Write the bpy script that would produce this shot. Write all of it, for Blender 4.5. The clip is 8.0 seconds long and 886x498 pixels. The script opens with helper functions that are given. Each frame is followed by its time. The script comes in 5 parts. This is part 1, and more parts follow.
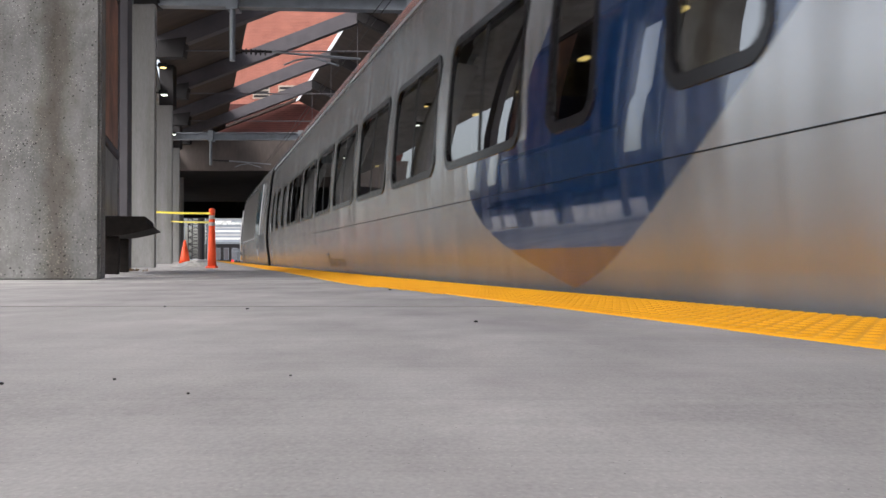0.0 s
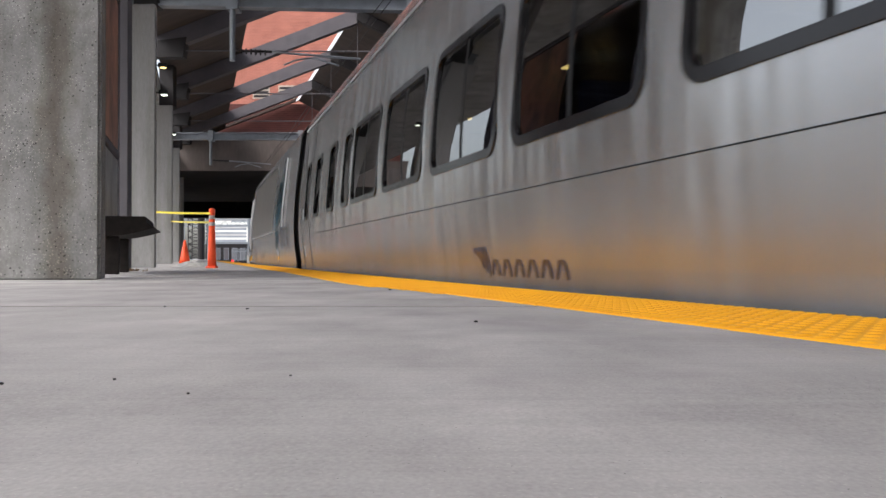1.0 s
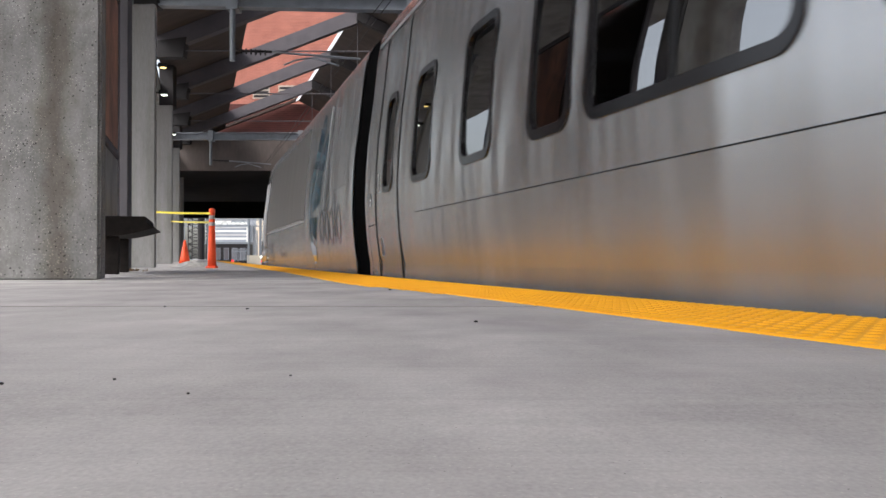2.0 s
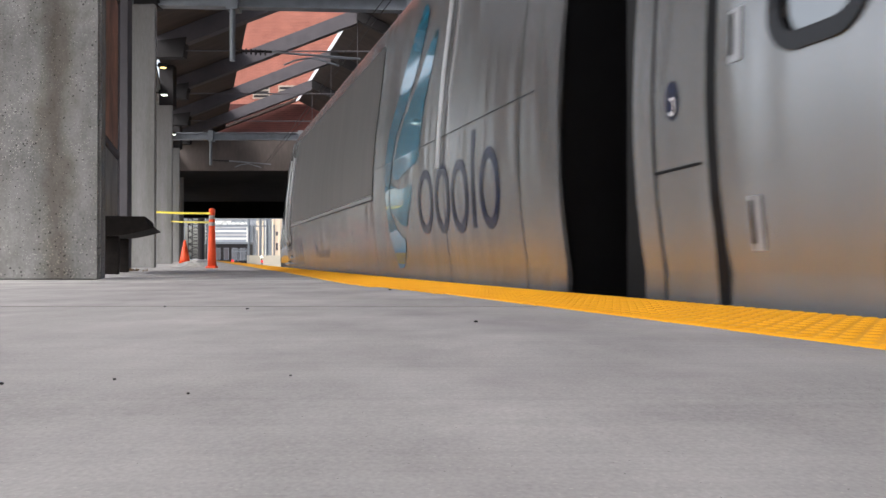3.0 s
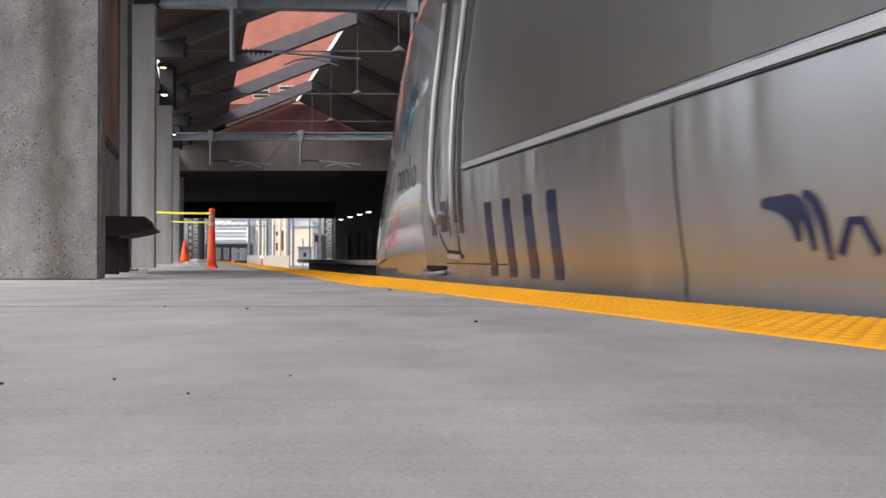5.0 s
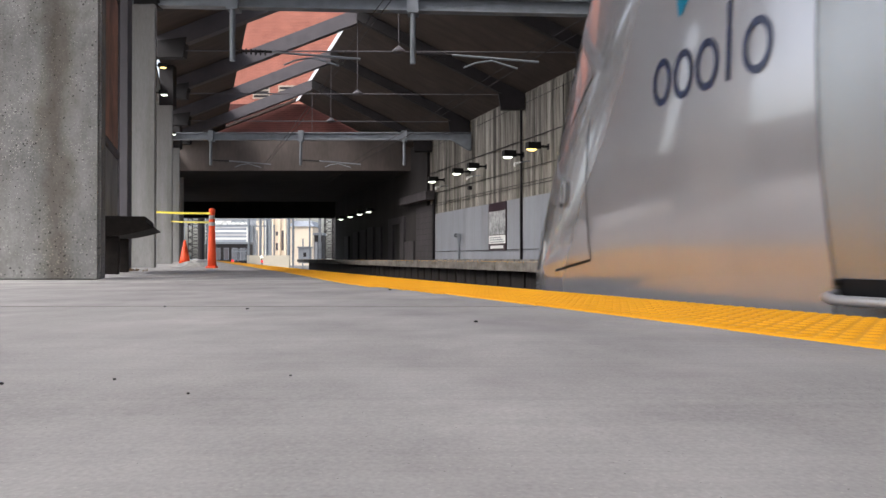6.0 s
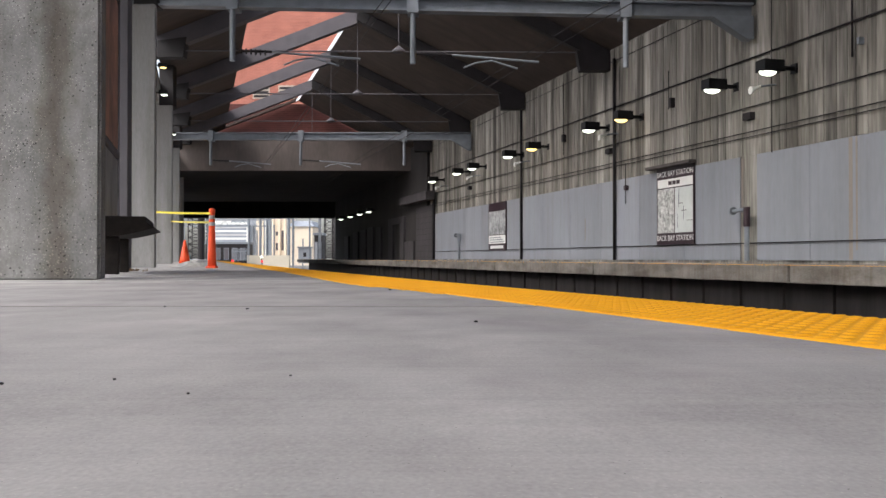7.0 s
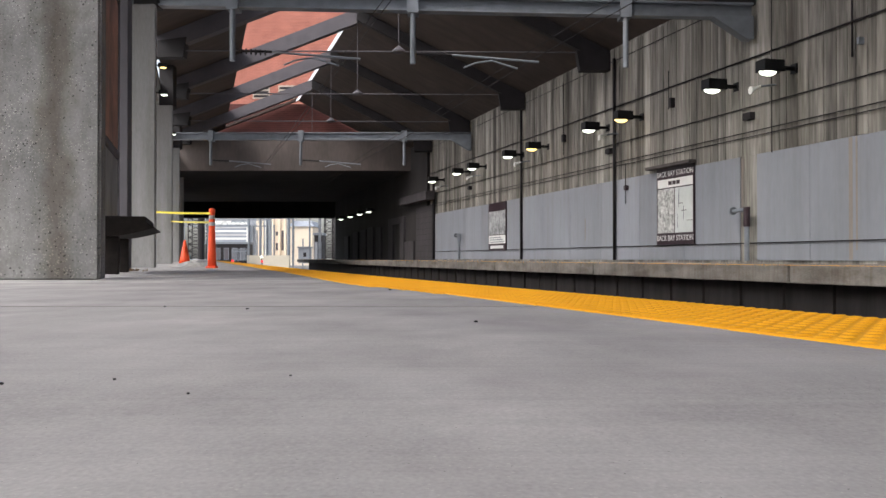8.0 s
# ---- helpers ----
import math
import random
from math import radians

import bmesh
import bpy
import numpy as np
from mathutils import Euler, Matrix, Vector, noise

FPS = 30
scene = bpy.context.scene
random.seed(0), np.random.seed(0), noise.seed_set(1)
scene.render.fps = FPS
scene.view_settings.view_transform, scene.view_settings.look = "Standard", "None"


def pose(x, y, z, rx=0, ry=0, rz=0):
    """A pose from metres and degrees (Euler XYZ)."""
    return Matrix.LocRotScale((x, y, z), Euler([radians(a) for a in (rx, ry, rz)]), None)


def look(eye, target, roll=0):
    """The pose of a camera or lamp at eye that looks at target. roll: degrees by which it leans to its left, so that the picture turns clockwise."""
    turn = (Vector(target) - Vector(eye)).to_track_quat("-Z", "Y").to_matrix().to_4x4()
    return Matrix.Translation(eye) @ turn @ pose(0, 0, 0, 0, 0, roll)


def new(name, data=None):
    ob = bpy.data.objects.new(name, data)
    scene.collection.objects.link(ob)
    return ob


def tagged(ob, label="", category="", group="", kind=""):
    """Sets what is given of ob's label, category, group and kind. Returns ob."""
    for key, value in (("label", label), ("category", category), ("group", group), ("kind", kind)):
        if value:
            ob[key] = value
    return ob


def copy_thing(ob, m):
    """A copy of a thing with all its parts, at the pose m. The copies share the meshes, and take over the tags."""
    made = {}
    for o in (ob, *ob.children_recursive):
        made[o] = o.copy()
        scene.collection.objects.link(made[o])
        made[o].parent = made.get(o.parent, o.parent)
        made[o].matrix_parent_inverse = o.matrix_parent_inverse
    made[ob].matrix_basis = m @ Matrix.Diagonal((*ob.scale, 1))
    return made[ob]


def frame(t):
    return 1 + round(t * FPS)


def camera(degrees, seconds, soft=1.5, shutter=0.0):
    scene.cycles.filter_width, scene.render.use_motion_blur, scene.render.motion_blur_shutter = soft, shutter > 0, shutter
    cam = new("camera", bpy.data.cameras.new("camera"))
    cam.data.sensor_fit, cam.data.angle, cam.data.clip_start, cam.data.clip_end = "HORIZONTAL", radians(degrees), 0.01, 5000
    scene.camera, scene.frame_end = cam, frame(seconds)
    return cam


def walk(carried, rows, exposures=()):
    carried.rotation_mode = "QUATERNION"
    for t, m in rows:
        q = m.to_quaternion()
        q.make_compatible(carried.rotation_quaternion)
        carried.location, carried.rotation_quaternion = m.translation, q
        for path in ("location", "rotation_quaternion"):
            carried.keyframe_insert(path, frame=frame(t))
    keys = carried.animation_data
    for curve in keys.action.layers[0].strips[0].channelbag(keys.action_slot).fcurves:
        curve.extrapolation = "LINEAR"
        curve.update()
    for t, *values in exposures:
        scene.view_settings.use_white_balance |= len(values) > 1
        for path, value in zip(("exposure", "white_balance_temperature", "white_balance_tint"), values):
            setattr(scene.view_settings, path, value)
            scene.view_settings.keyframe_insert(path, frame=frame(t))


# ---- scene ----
FOV = 52.21
TAN = 0.2713            # skew of the tracks against the cross beams
THETA = 15.18
COS, SIN = math.cos(radians(THETA)), math.sin(radians(THETA))
EYE = (0.0, 0.0, 0.15)

cam = camera(FOV, 8.0, soft=1.5, shutter=0.2)
HOLD = look(EYE, (0, 100, 0.15 + 1.0), 0)
walk(cam, [(0.0, HOLD), (8.0, HOLD)])

# ---------------------------------------------------------------- light
world = bpy.data.worlds.new("overcast_sky")
scene.world = world
world.use_nodes = True
wn = world.node_tree
sky = wn.nodes.new("ShaderNodeTexSky")
sky.sky_type = "NISHITA"
sky.sun_disc = False
sky.sun_elevation, sky.sun_rotation = radians(48), radians(235)
sky.air_density, sky.dust_density = 1.0, 4.0
bg = wn.nodes["Background"]
hsv = wn.nodes.new("ShaderNodeHueSaturation")
hsv.inputs["Saturation"].default_value = 0.45
wn.links.new(sky.outputs[0], hsv.inputs["Color"])
wn.links.new(hsv.outputs[0], bg.inputs[0])
bg.inputs[1].default_value = 0.15
sun = new("sun", bpy.data.lights.new("sun", "SUN"))
sun.data.energy, sun.data.angle, sun.data.color = 0.5, radians(20), (1.0, 0.96, 0.9)
sun.matrix_world = look((-40, -28, 54), (0, 0, 0))
scene.view_settings.exposure = 1.33


# ---------------------------------------------------------------- materials
def mat(name, col, rough=0.7, metal=0.0, var=0.25, scale=6.0, bump=0.15, fine=60.0, spec=0.5, stretch=(1, 1, 1),
        col2=None, emit=None, emit_s=0.0, wave=0.0, grain=0.4):
    m = bpy.data.materials.new(name)
    m.use_nodes = True
    nt = m.node_tree
    b = nt.nodes["Principled BSDF"]
    b.inputs["Roughness"].default_value = rough
    b.inputs["Metallic"].default_value = metal
    b.inputs["Specular IOR Level"].default_value = spec
    tc = nt.nodes.new("ShaderNodeTexCoord")
    mp = nt.nodes.new("ShaderNodeMapping")
    mp.inputs["Scale"].default_value = stretch
    nt.links.new(tc.outputs["Object"], mp.inputs[0])
    n1 = nt.nodes.new("ShaderNodeTexNoise")
    n1.inputs["Scale"].default_value = scale
    n1.inputs["Detail"].default_value = 6
    n2 = nt.nodes.new("ShaderNodeTexNoise")
    n2.inputs["Scale"].default_value = fine
    n2.inputs["Detail"].default_value = 3
    for n in (n1, n2):
        nt.links.new(mp.outputs[0], n.inputs["Vector"])
    add = nt.nodes.new("ShaderNodeMath")
    add.operation = "MULTIPLY_ADD"
    nt.links.new(n2.outputs[0], add.inputs[0])
    add.inputs[1].default_value = grain
    nt.links.new(n1.outputs[0], add.inputs[2])
    ramp = nt.nodes.new("ShaderNodeMapRange")
    ramp.inputs[1].default_value, ramp.inputs[2].default_value = 0.2 + grain / 2, 0.8 + grain / 2
    nt.links.new(add.outputs[0], ramp.inputs[0])
    mix = nt.nodes.new("ShaderNodeMix")
    mix.data_type = "RGBA"
    lo = tuple(c * (1 - var) for c in col)
    hi = col2 or tuple(min(1, c * (1 + var)) for c in col)
    mix.inputs[6].default_value = (*lo, 1)
    mix.inputs[7].default_value = (*hi, 1)
    nt.links.new(ramp.outputs[0], mix.inputs[0])
    nt.links.new(mix.outputs[2], b.inputs["Base Color"])
    if bump:
        bp = nt.nodes.new("ShaderNodeBump")
        bp.inputs["Strength"].default_value = bump
        bp.inputs["Distance"].default_value = 0.01
        nt.links.new(add.outputs[0], bp.inputs["Height"])
        nt.links.new(bp.outputs[0], b.inputs["Normal"])
    if wave:
        # slow buckling of the sheet metal
        mw = nt.nodes.new("ShaderNodeMapping")
        mw.inputs["Scale"].default_value = (1, 1.0, 0.22)
        nt.links.new(tc.outputs["Object"], mw.inputs[0])
        nw = nt.nodes.new("ShaderNodeTexNoise")
        nw.inputs["Scale"].default_value = 1.6
        nw.inputs["Detail"].default_value = 2
        nt.links.new(mw.outputs[0], nw.inputs["Vector"])
        bw = nt.nodes.new("ShaderNodeBump")
        bw.inputs["Strength"].default_value = wave
        bw.inputs["Distance"].default_value = 0.1
        nt.links.new(nw.outputs[0], bw.inputs["Height"])
        if bump:
            nt.links.new(bp.outputs[0], bw.inputs["Normal"])
        nt.links.new(bw.outputs[0], b.inputs["Normal"])
    if emit:
        b.inputs["Emission Color"].default_value = (*emit, 1)
        b.inputs["Emission Strength"].default_value = emit_s
    return m


def glass_mat(name, tint, gloss=0.02, ior=1.5, plain=0.0):
    m = bpy.data.materials.new(name)
    m.use_nodes = True
    nt = m.node_tree
    out = nt.nodes["Material Output"]
    tr = nt.nodes.new("ShaderNodeBsdfTransparent")
    tr.inputs[0].default_value = (*tint, 1)
    gl = nt.nodes.new("ShaderNodeBsdfGlossy")
    gl.inputs["Roughness"].default_value = gloss
    fr = nt.nodes.new("ShaderNodeFresnel")
    fr.inputs[0].default_value = ior
    mx = nt.nodes.new("ShaderNodeMixShader")
    if plain:
        mx.inputs[0].default_value = plain
    else:
        nt.links.new(fr.outputs[0], mx.inputs[0])
    nt.links.new(tr.outputs[0], mx.inputs[1])
    nt.links.new(gl.outputs[0], mx.inputs[2])
    nt.links.new(mx.outputs[0], out.inputs[0])
    return m


M_CONC = mat("platform_concrete", (0.36, 0.348, 0.348), 0.85, var=0.26, scale=2.6, bump=0.07, fine=240, stretch=(0.9, 0.6, 1), grain=0.6)
M_SLAB = mat("stained_slab_concrete", (0.20, 0.185, 0.165), 0.9, var=0.4, scale=2.2, bump=0.4, fine=30, stretch=(1, 0.6, 1.5))
# For the far platform base, the overhang's shade is put into this colour.
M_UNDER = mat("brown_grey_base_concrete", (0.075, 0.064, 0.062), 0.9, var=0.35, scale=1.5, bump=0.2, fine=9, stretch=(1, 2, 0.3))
M_PALE = mat("pale_cast_concrete", (0.265, 0.262, 0.265), 0.9, var=0.28, scale=1.2, bump=0.3, fine=30, stretch=(1, 1, 0.25))
M_PIER = mat("pier_concrete", (0.215, 0.213, 0.213), 0.9, var=0.45, scale=1.6, bump=0.5, fine=45)
M_WALL = mat("streaked_concrete", (0.17, 0.155, 0.135), 0.9, var=0.72, scale=1.3, bump=0.3, fine=9, stretch=(1, 1.5, 0.13), col2=(0.47, 0.45, 0.405), grain=0.5)
M_PANEL = mat("grey_painted_panel", (0.245, 0.26, 0.295), 0.7, var=0.13, scale=0.9, bump=0.05, fine=12, stretch=(1, 1, 0.3))
M_STEEL = mat("galvanised_steel", (0.19, 0.21, 0.24), 0.55, 0.3, var=0.2, scale=4, bump=0.05)
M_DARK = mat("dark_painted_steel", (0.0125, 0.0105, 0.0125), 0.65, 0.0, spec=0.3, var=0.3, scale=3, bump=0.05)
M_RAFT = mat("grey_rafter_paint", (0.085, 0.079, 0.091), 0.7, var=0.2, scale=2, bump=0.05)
M_ROOF = mat("brown_roof_deck", (0.058, 0.042, 0.035), 0.85, var=0.35, scale=0.8, bump=0.1, stretch=(1, 4, 1))
# Red brick again, but darker: the shade under the roof is put into it.
M_BRICKD = mat("shaded_red_brick", (0.085, 0.022, 0.018), 0.9, var=0.25, scale=1.2, bump=0.1, fine=14)
M_BRICK = mat("red_brick", (0.40, 0.145, 0.105), 0.9, var=0.2, scale=1.2, bump=0.1, fine=14)
M_YEL = mat("yellow_tactile", (0.96, 0.42, 0.002), 0.75, var=0.1, scale=5, bump=0.1)
M_STAIN = mat("brushed_stainless", (0.46, 0.462, 0.47), 0.27, 0.84, var=0.2, scale=0.8, bump=0.03, fine=3, stretch=(1, 1, 0.15), wave=0.42)
M_BLACK = mat("black_rubber", (0.006, 0.006, 0.007), 0.5, spec=0.2, var=0.3, scale=8, bump=0.05)
M_GRILL = mat("dark_grey_side_panel", (0.23, 0.22, 0.213), 0.36, 0.75, var=0.12, scale=1.2, bump=0.03, fine=3, stretch=(1, 1, 0.2), wave=0.12)
M_SILV = mat("pale_silver_paint", (0.5, 0.5, 0.52), 0.35, 0.5, var=0.06, scale=2, bump=0.0)
# Body steel in a darker tone: the shade of recesses put into colour.
M_WELL = mat("shaded_steel_well", (0.12, 0.112, 0.105), 0.4, 0.8, var=0.15, scale=2, bump=0.02)
M_NOSE = mat("silver_grey_nose_paint", (0.44, 0.437, 0.465), 0.2, 0.5, var=0.06, scale=2, bump=0.02, fine=5, wave=0.06)
M_GASKET = mat("glossy_black_gasket", (0.007, 0.006, 0.007), 0.2, spec=0.25, var=0.2, scale=8, bump=0.02)
M_TEAL = mat("teal_paint", (0.012, 0.19, 0.32), 0.14, 0.0, var=0.12, scale=3, bump=0.0)
M_NAVY = mat("navy_paint", (0.014, 0.02, 0.058), 0.2, 0.0, var=0.15, scale=3, bump=0.0)
M_ORANGE = mat("orange_plastic", (0.9, 0.09, 0.02), 0.5, var=0.1, scale=6, bump=0.03)
M_WHITE = mat("white_paint", (0.75, 0.75, 0.73), 0.6, var=0.08, scale=4, bump=0.02)
M_MAROON = mat("maroon_sign", (0.022, 0.008, 0.014), 0.5, var=0.1, scale=4, bump=0.0)
M_WOOD = mat("dark_weathered_wood", (0.014, 0.011, 0.010), 0.75, spec=0.2, var=0.4, scale=2, bump=0.3, fine=30, stretch=(6, 1, 6))
M_BALLAST = mat("ballast", (0.09, 0.08, 0.075), 0.95, var=0.5, scale=3, bump=0.8, fine=25)
M_GROUND = mat("dusty_ground", (0.2, 0.19, 0.18), 0.95, var=0.3, scale=0.05, bump=0.1, fine=1)
# Concrete under the overpass: the unlit tunnel's dark is put into this colour.
M_SHADE = mat("tunnel_shade_concrete", (0.02, 0.0175, 0.0175), 0.95, var=0.5, scale=0.7, bump=0.2, fine=8, stretch=(1, 1, 0.4))
M_SAND = mat("grey_gravel", (0.4, 0.39, 0.38), 0.95, var=0.3, scale=8, bump=0.6, fine=60)
M_TAPE = mat("yellow_tape", (0.75, 0.62, 0.06), 0.5, var=0.1, scale=8, bump=0.0)
M_LAMPW = mat("lamp_cool_white", (0.8, 0.85, 0.75), 0.4, var=0.02, emit=(0.93, 1.0, 0.85), emit_s=1.6)
M_LAMPY = mat("lamp_warm", (0.8, 0.7, 0.4), 0.4, var=0.02, emit=(1.0, 0.72, 0.22), emit_s=1.2)
M_RED = mat("red_lamp", (0.8, 0.05, 0.05), 0.4, var=0.02, emit=(1, 0.02, 0.04), emit_s=0.5)
M_CREAM = mat("cream_render", (0.5, 0.46, 0.38), 0.85, var=0.1, scale=0.4, bump=0.05, fine=4)
G_TRAIN = glass_mat("tinted_train_glass", (0.30, 0.31, 0.32), 0.012, 4.0)
G_SKY = glass_mat("skylight_glass", (0.97, 0.95, 0.95), 0.05, 1.5, plain=0.03)
G_SHEL = glass_mat("shelter_glass", (0.9, 0.92, 0.91), 0.015, 1.9)
M_DIFF = bpy.data.materials.new("frosted_ridge_panel")
M_DIFF.use_nodes = True
_t = M_DIFF.node_tree.nodes.new("ShaderNodeBsdfTranslucent")
_t.inputs[0].default_value = (0.62, 0.64, 0.67, 1)
M_DIFF.node_tree.links.new(_t.outputs[0], M_DIFF.node_tree.nodes["Material Output"].inputs[0])


def weather(m, pit_scale, pit, speck):
    """Dark air holes and pale aggregate specks on cast concrete."""
    nt = m.node_tree
    b = nt.nodes["Principled BSDF"]
    old = b.inputs["Base Color"].links[0].from_socket
    tc = nt.nodes.new("ShaderNodeTexCoord")
    for sc_, lim, colr, amt in ((pit_scale, pit, (0.03, 0.03, 0.028, 1), 0.8), (pit_scale * 1.7, speck, (0.5, 0.49, 0.46, 1), 0.55)):
        vo = nt.nodes.new("ShaderNodeTexVoronoi")
        vo.inputs["Scale"].default_value = sc_
        nt.links.new(tc.outputs["Object"], vo.inputs["Vector"])
        no = nt.nodes.new("ShaderNodeTexNoise")
        no.inputs["Scale"].default_value = 2.2
        nt.links.new(tc.outputs["Object"], no.inputs["Vector"])
        mu = nt.nodes.new("ShaderNodeMath")
        mu.operation = "MULTIPLY"
        mu.inputs[1].default_value = lim * 2
        nt.links.new(no.outputs[0], mu.inputs[0])
        lt = nt.nodes.new("ShaderNodeMath")
        lt.operation = "LESS_THAN"
        nt.links.new(vo.outputs["Distance"], lt.inputs[0])
        nt.links.new(mu.outputs[0], lt.inputs[1])
        am = nt.nodes.new("ShaderNodeMath")
        am.operation = "MULTIPLY"
        am.inputs[1].default_value = amt
        nt.links.new(lt.outputs[0], am.inputs[0])
        mx = nt.nodes.new("ShaderNodeMix")
        mx.data_type = "RGBA"
        nt.links.new(am.outputs[0], mx.inputs[0])
        nt.links.new(old, mx.inputs[6])
        mx.inputs[7].default_value = colr
        old = mx.outputs[2]
    nt.links.new(old, b.inputs["Base Color"])


def blotch(m, scale, stretch, amount, tint=(0.5, 0.5, 0.47)):
    """Broad stains over a surface."""
    nt = m.node_tree
    b = nt.nodes["Principled BSDF"]
    old = b.inputs["Base Color"].links[0].from_socket
    tc = nt.nodes.new("ShaderNodeTexCoord")
    mp = nt.nodes.new("ShaderNodeMapping")
    mp.inputs["Scale"].default_value = stretch
    nt.links.new(tc.outputs["Object"], mp.inputs[0])
    no = nt.nodes.new("ShaderNodeTexNoise")
    no.inputs["Scale"].default_value = scale
    no.inputs["Detail"].default_value = 8
    no.inputs["Roughness"].default_value = 0.65
    nt.links.new(mp.outputs[0], no.inputs["Vector"])
    mr = nt.nodes.new("ShaderNodeMapRange")
    mr.inputs[1].default_value, mr.inputs[2].default_value, mr.inputs[4].default_value = 0.45, 0.68, amount
    nt.links.new(no.outputs[0], mr.inputs[0])
    mx = nt.nodes.new("ShaderNodeMix")
    mx.data_type, mx.blend_type = "RGBA", "MULTIPLY"
    nt.links.new(mr.outputs[0], mx.inputs[0])
    nt.links.new(old, mx.inputs[6])
    mx.inputs[7].default_value = (*tint, 1)
    nt.links.new(mx.outputs[2], b.inputs["Base Color"])


def brushed(m):
    """Grain along the car, so that reflections smear upright."""
    nt = m.node_tree
    b = nt.nodes["Principled BSDF"]
    up = nt.nodes.new("ShaderNodeCombineXYZ")
    up.inputs[2].default_value = 1.0
    nt.links.new(up.outputs[0], b.inputs["Tangent"])
    b.inputs["Anisotropic"].default_value = 0.88


def runoff(m, cx, half, tint):
    """An uneven brown rain stain that runs down a pier."""
    nt = m.node_tree
    b = nt.nodes["Principled BSDF"]
    old = b.inputs["Base Color"].links[0].from_socket
    tc = nt.nodes.new("ShaderNodeTexCoord")
    sp = nt.nodes.new("ShaderNodeSeparateXYZ")
    nt.links.new(tc.outputs["Object"], sp.inputs[0])
    no = nt.nodes.new("ShaderNodeTexNoise")
    no.inputs["Scale"].default_value = 3.2
    no.inputs["Detail"].default_value = 7
    nt.links.new(tc.outputs["Object"], no.inputs["Vector"])
    ds = nt.nodes.new("ShaderNodeMath")
    ds.operation = "SUBTRACT"
    nt.links.new(sp.outputs[0], ds.inputs[0])
    ds.inputs[1].default_value = cx
    ab = nt.nodes.new("ShaderNodeMath")
    ab.operation = "ABSOLUTE"
    nt.links.new(ds.outputs[0], ab.inputs[0])
    ad = nt.nodes.new("ShaderNodeMath")
    ad.operation = "MULTIPLY_ADD"
    nt.links.new(no.outputs[0], ad.inputs[0])
    ad.inputs[1].default_value = -0.5
    nt.links.new(ab.outputs[0], ad.inputs[2])
    mr = nt.nodes.new("ShaderNodeMapRange")
    mr.inputs[1].default_value, mr.inputs[2].default_value = half - 0.25, half - 0.42
    mr.inputs[3].default_value, mr.inputs[4].default_value = 0.0, 0.85
    nt.links.new(ad.outputs[0], mr.inputs[0])
    mx = nt.nodes.new("ShaderNodeMix")
    mx.data_type, mx.blend_type = "RGBA", "MULTIPLY"
    nt.links.new(mr.outputs[0], mx.inputs[0])
    nt.links.new(old, mx.inputs[6])
    mx.inputs[7].default_value = (*tint, 1)
    nt.links.new(mx.outputs[2], b.inputs["Base Color"])


def vary(m, lo, hi):
    """Each piece a little lighter or darker than its neighbours."""
    nt = m.node_tree
    b = nt.nodes["Principled BSDF"]
    old = b.inputs["Base Color"].links[0].from_socket
    oi = nt.nodes.new("ShaderNodeObjectInfo")
    mr = nt.nodes.new("ShaderNodeMapRange")
    mr.inputs[3].default_value, mr.inputs[4].default_value = lo, hi
    nt.links.new(oi.outputs["Random"], mr.inputs[0])
    mx = nt.nodes.new("ShaderNodeMix")
    mx.data_type, mx.blend_type = "RGBA", "MULTIPLY"
    mx.inputs[0].default_value = 1.0
    nt.links.new(old, mx.inputs[6])
    nt.links.new(mr.outputs[0], mx.inputs[7])
    nt.links.new(mx.outputs[2], b.inputs["Base Color"])


def courses(m, mortar):
    """Brick courses with pale joints, on walls that face along y."""
    nt = m.node_tree
    b = nt.nodes["Principled BSDF"]
    old = b.inputs["Base Color"].links[0].from_socket
    tc = nt.nodes.new("ShaderNodeTexCoord")
    sp = nt.nodes.new("ShaderNodeSeparateXYZ")
    cb = nt.nodes.new("ShaderNodeCombineXYZ")
    nt.links.new(tc.outputs["Object"], sp.inputs[0])
    nt.links.new(sp.outputs[0], cb.inputs[0])
    nt.links.new(sp.outputs[2], cb.inputs[1])
    br = nt.nodes.new("ShaderNodeTexBrick")
    br.inputs["Scale"].default_value = 1.0
    br.inputs["Brick Width"].default_value = 0.42
    br.inputs["Row Height"].default_value = 0.12
    br.inputs["Mortar Size"].default_value = 0.022
    br.inputs["Color1"].default_value = (1, 1, 1, 1)
    br.inputs["Color2"].default_value = (0.78, 0.76, 0.76, 1)
    br.inputs["Mortar"].default_value = (*mortar, 1)
    nt.links.new(cb.outputs[0], br.inputs["Vector"])
    mx = nt.nodes.new("ShaderNodeMix")
    mx.data_type, mx.blend_type = "RGBA", "MULTIPLY"
    mx.inputs[0].default_value = 1.0
    nt.links.new(old, mx.inputs[6])
    nt.links.new(br.outputs[0], mx.inputs[7])
    nt.links.new(mx.outputs[2], b.inputs["Base Color"])


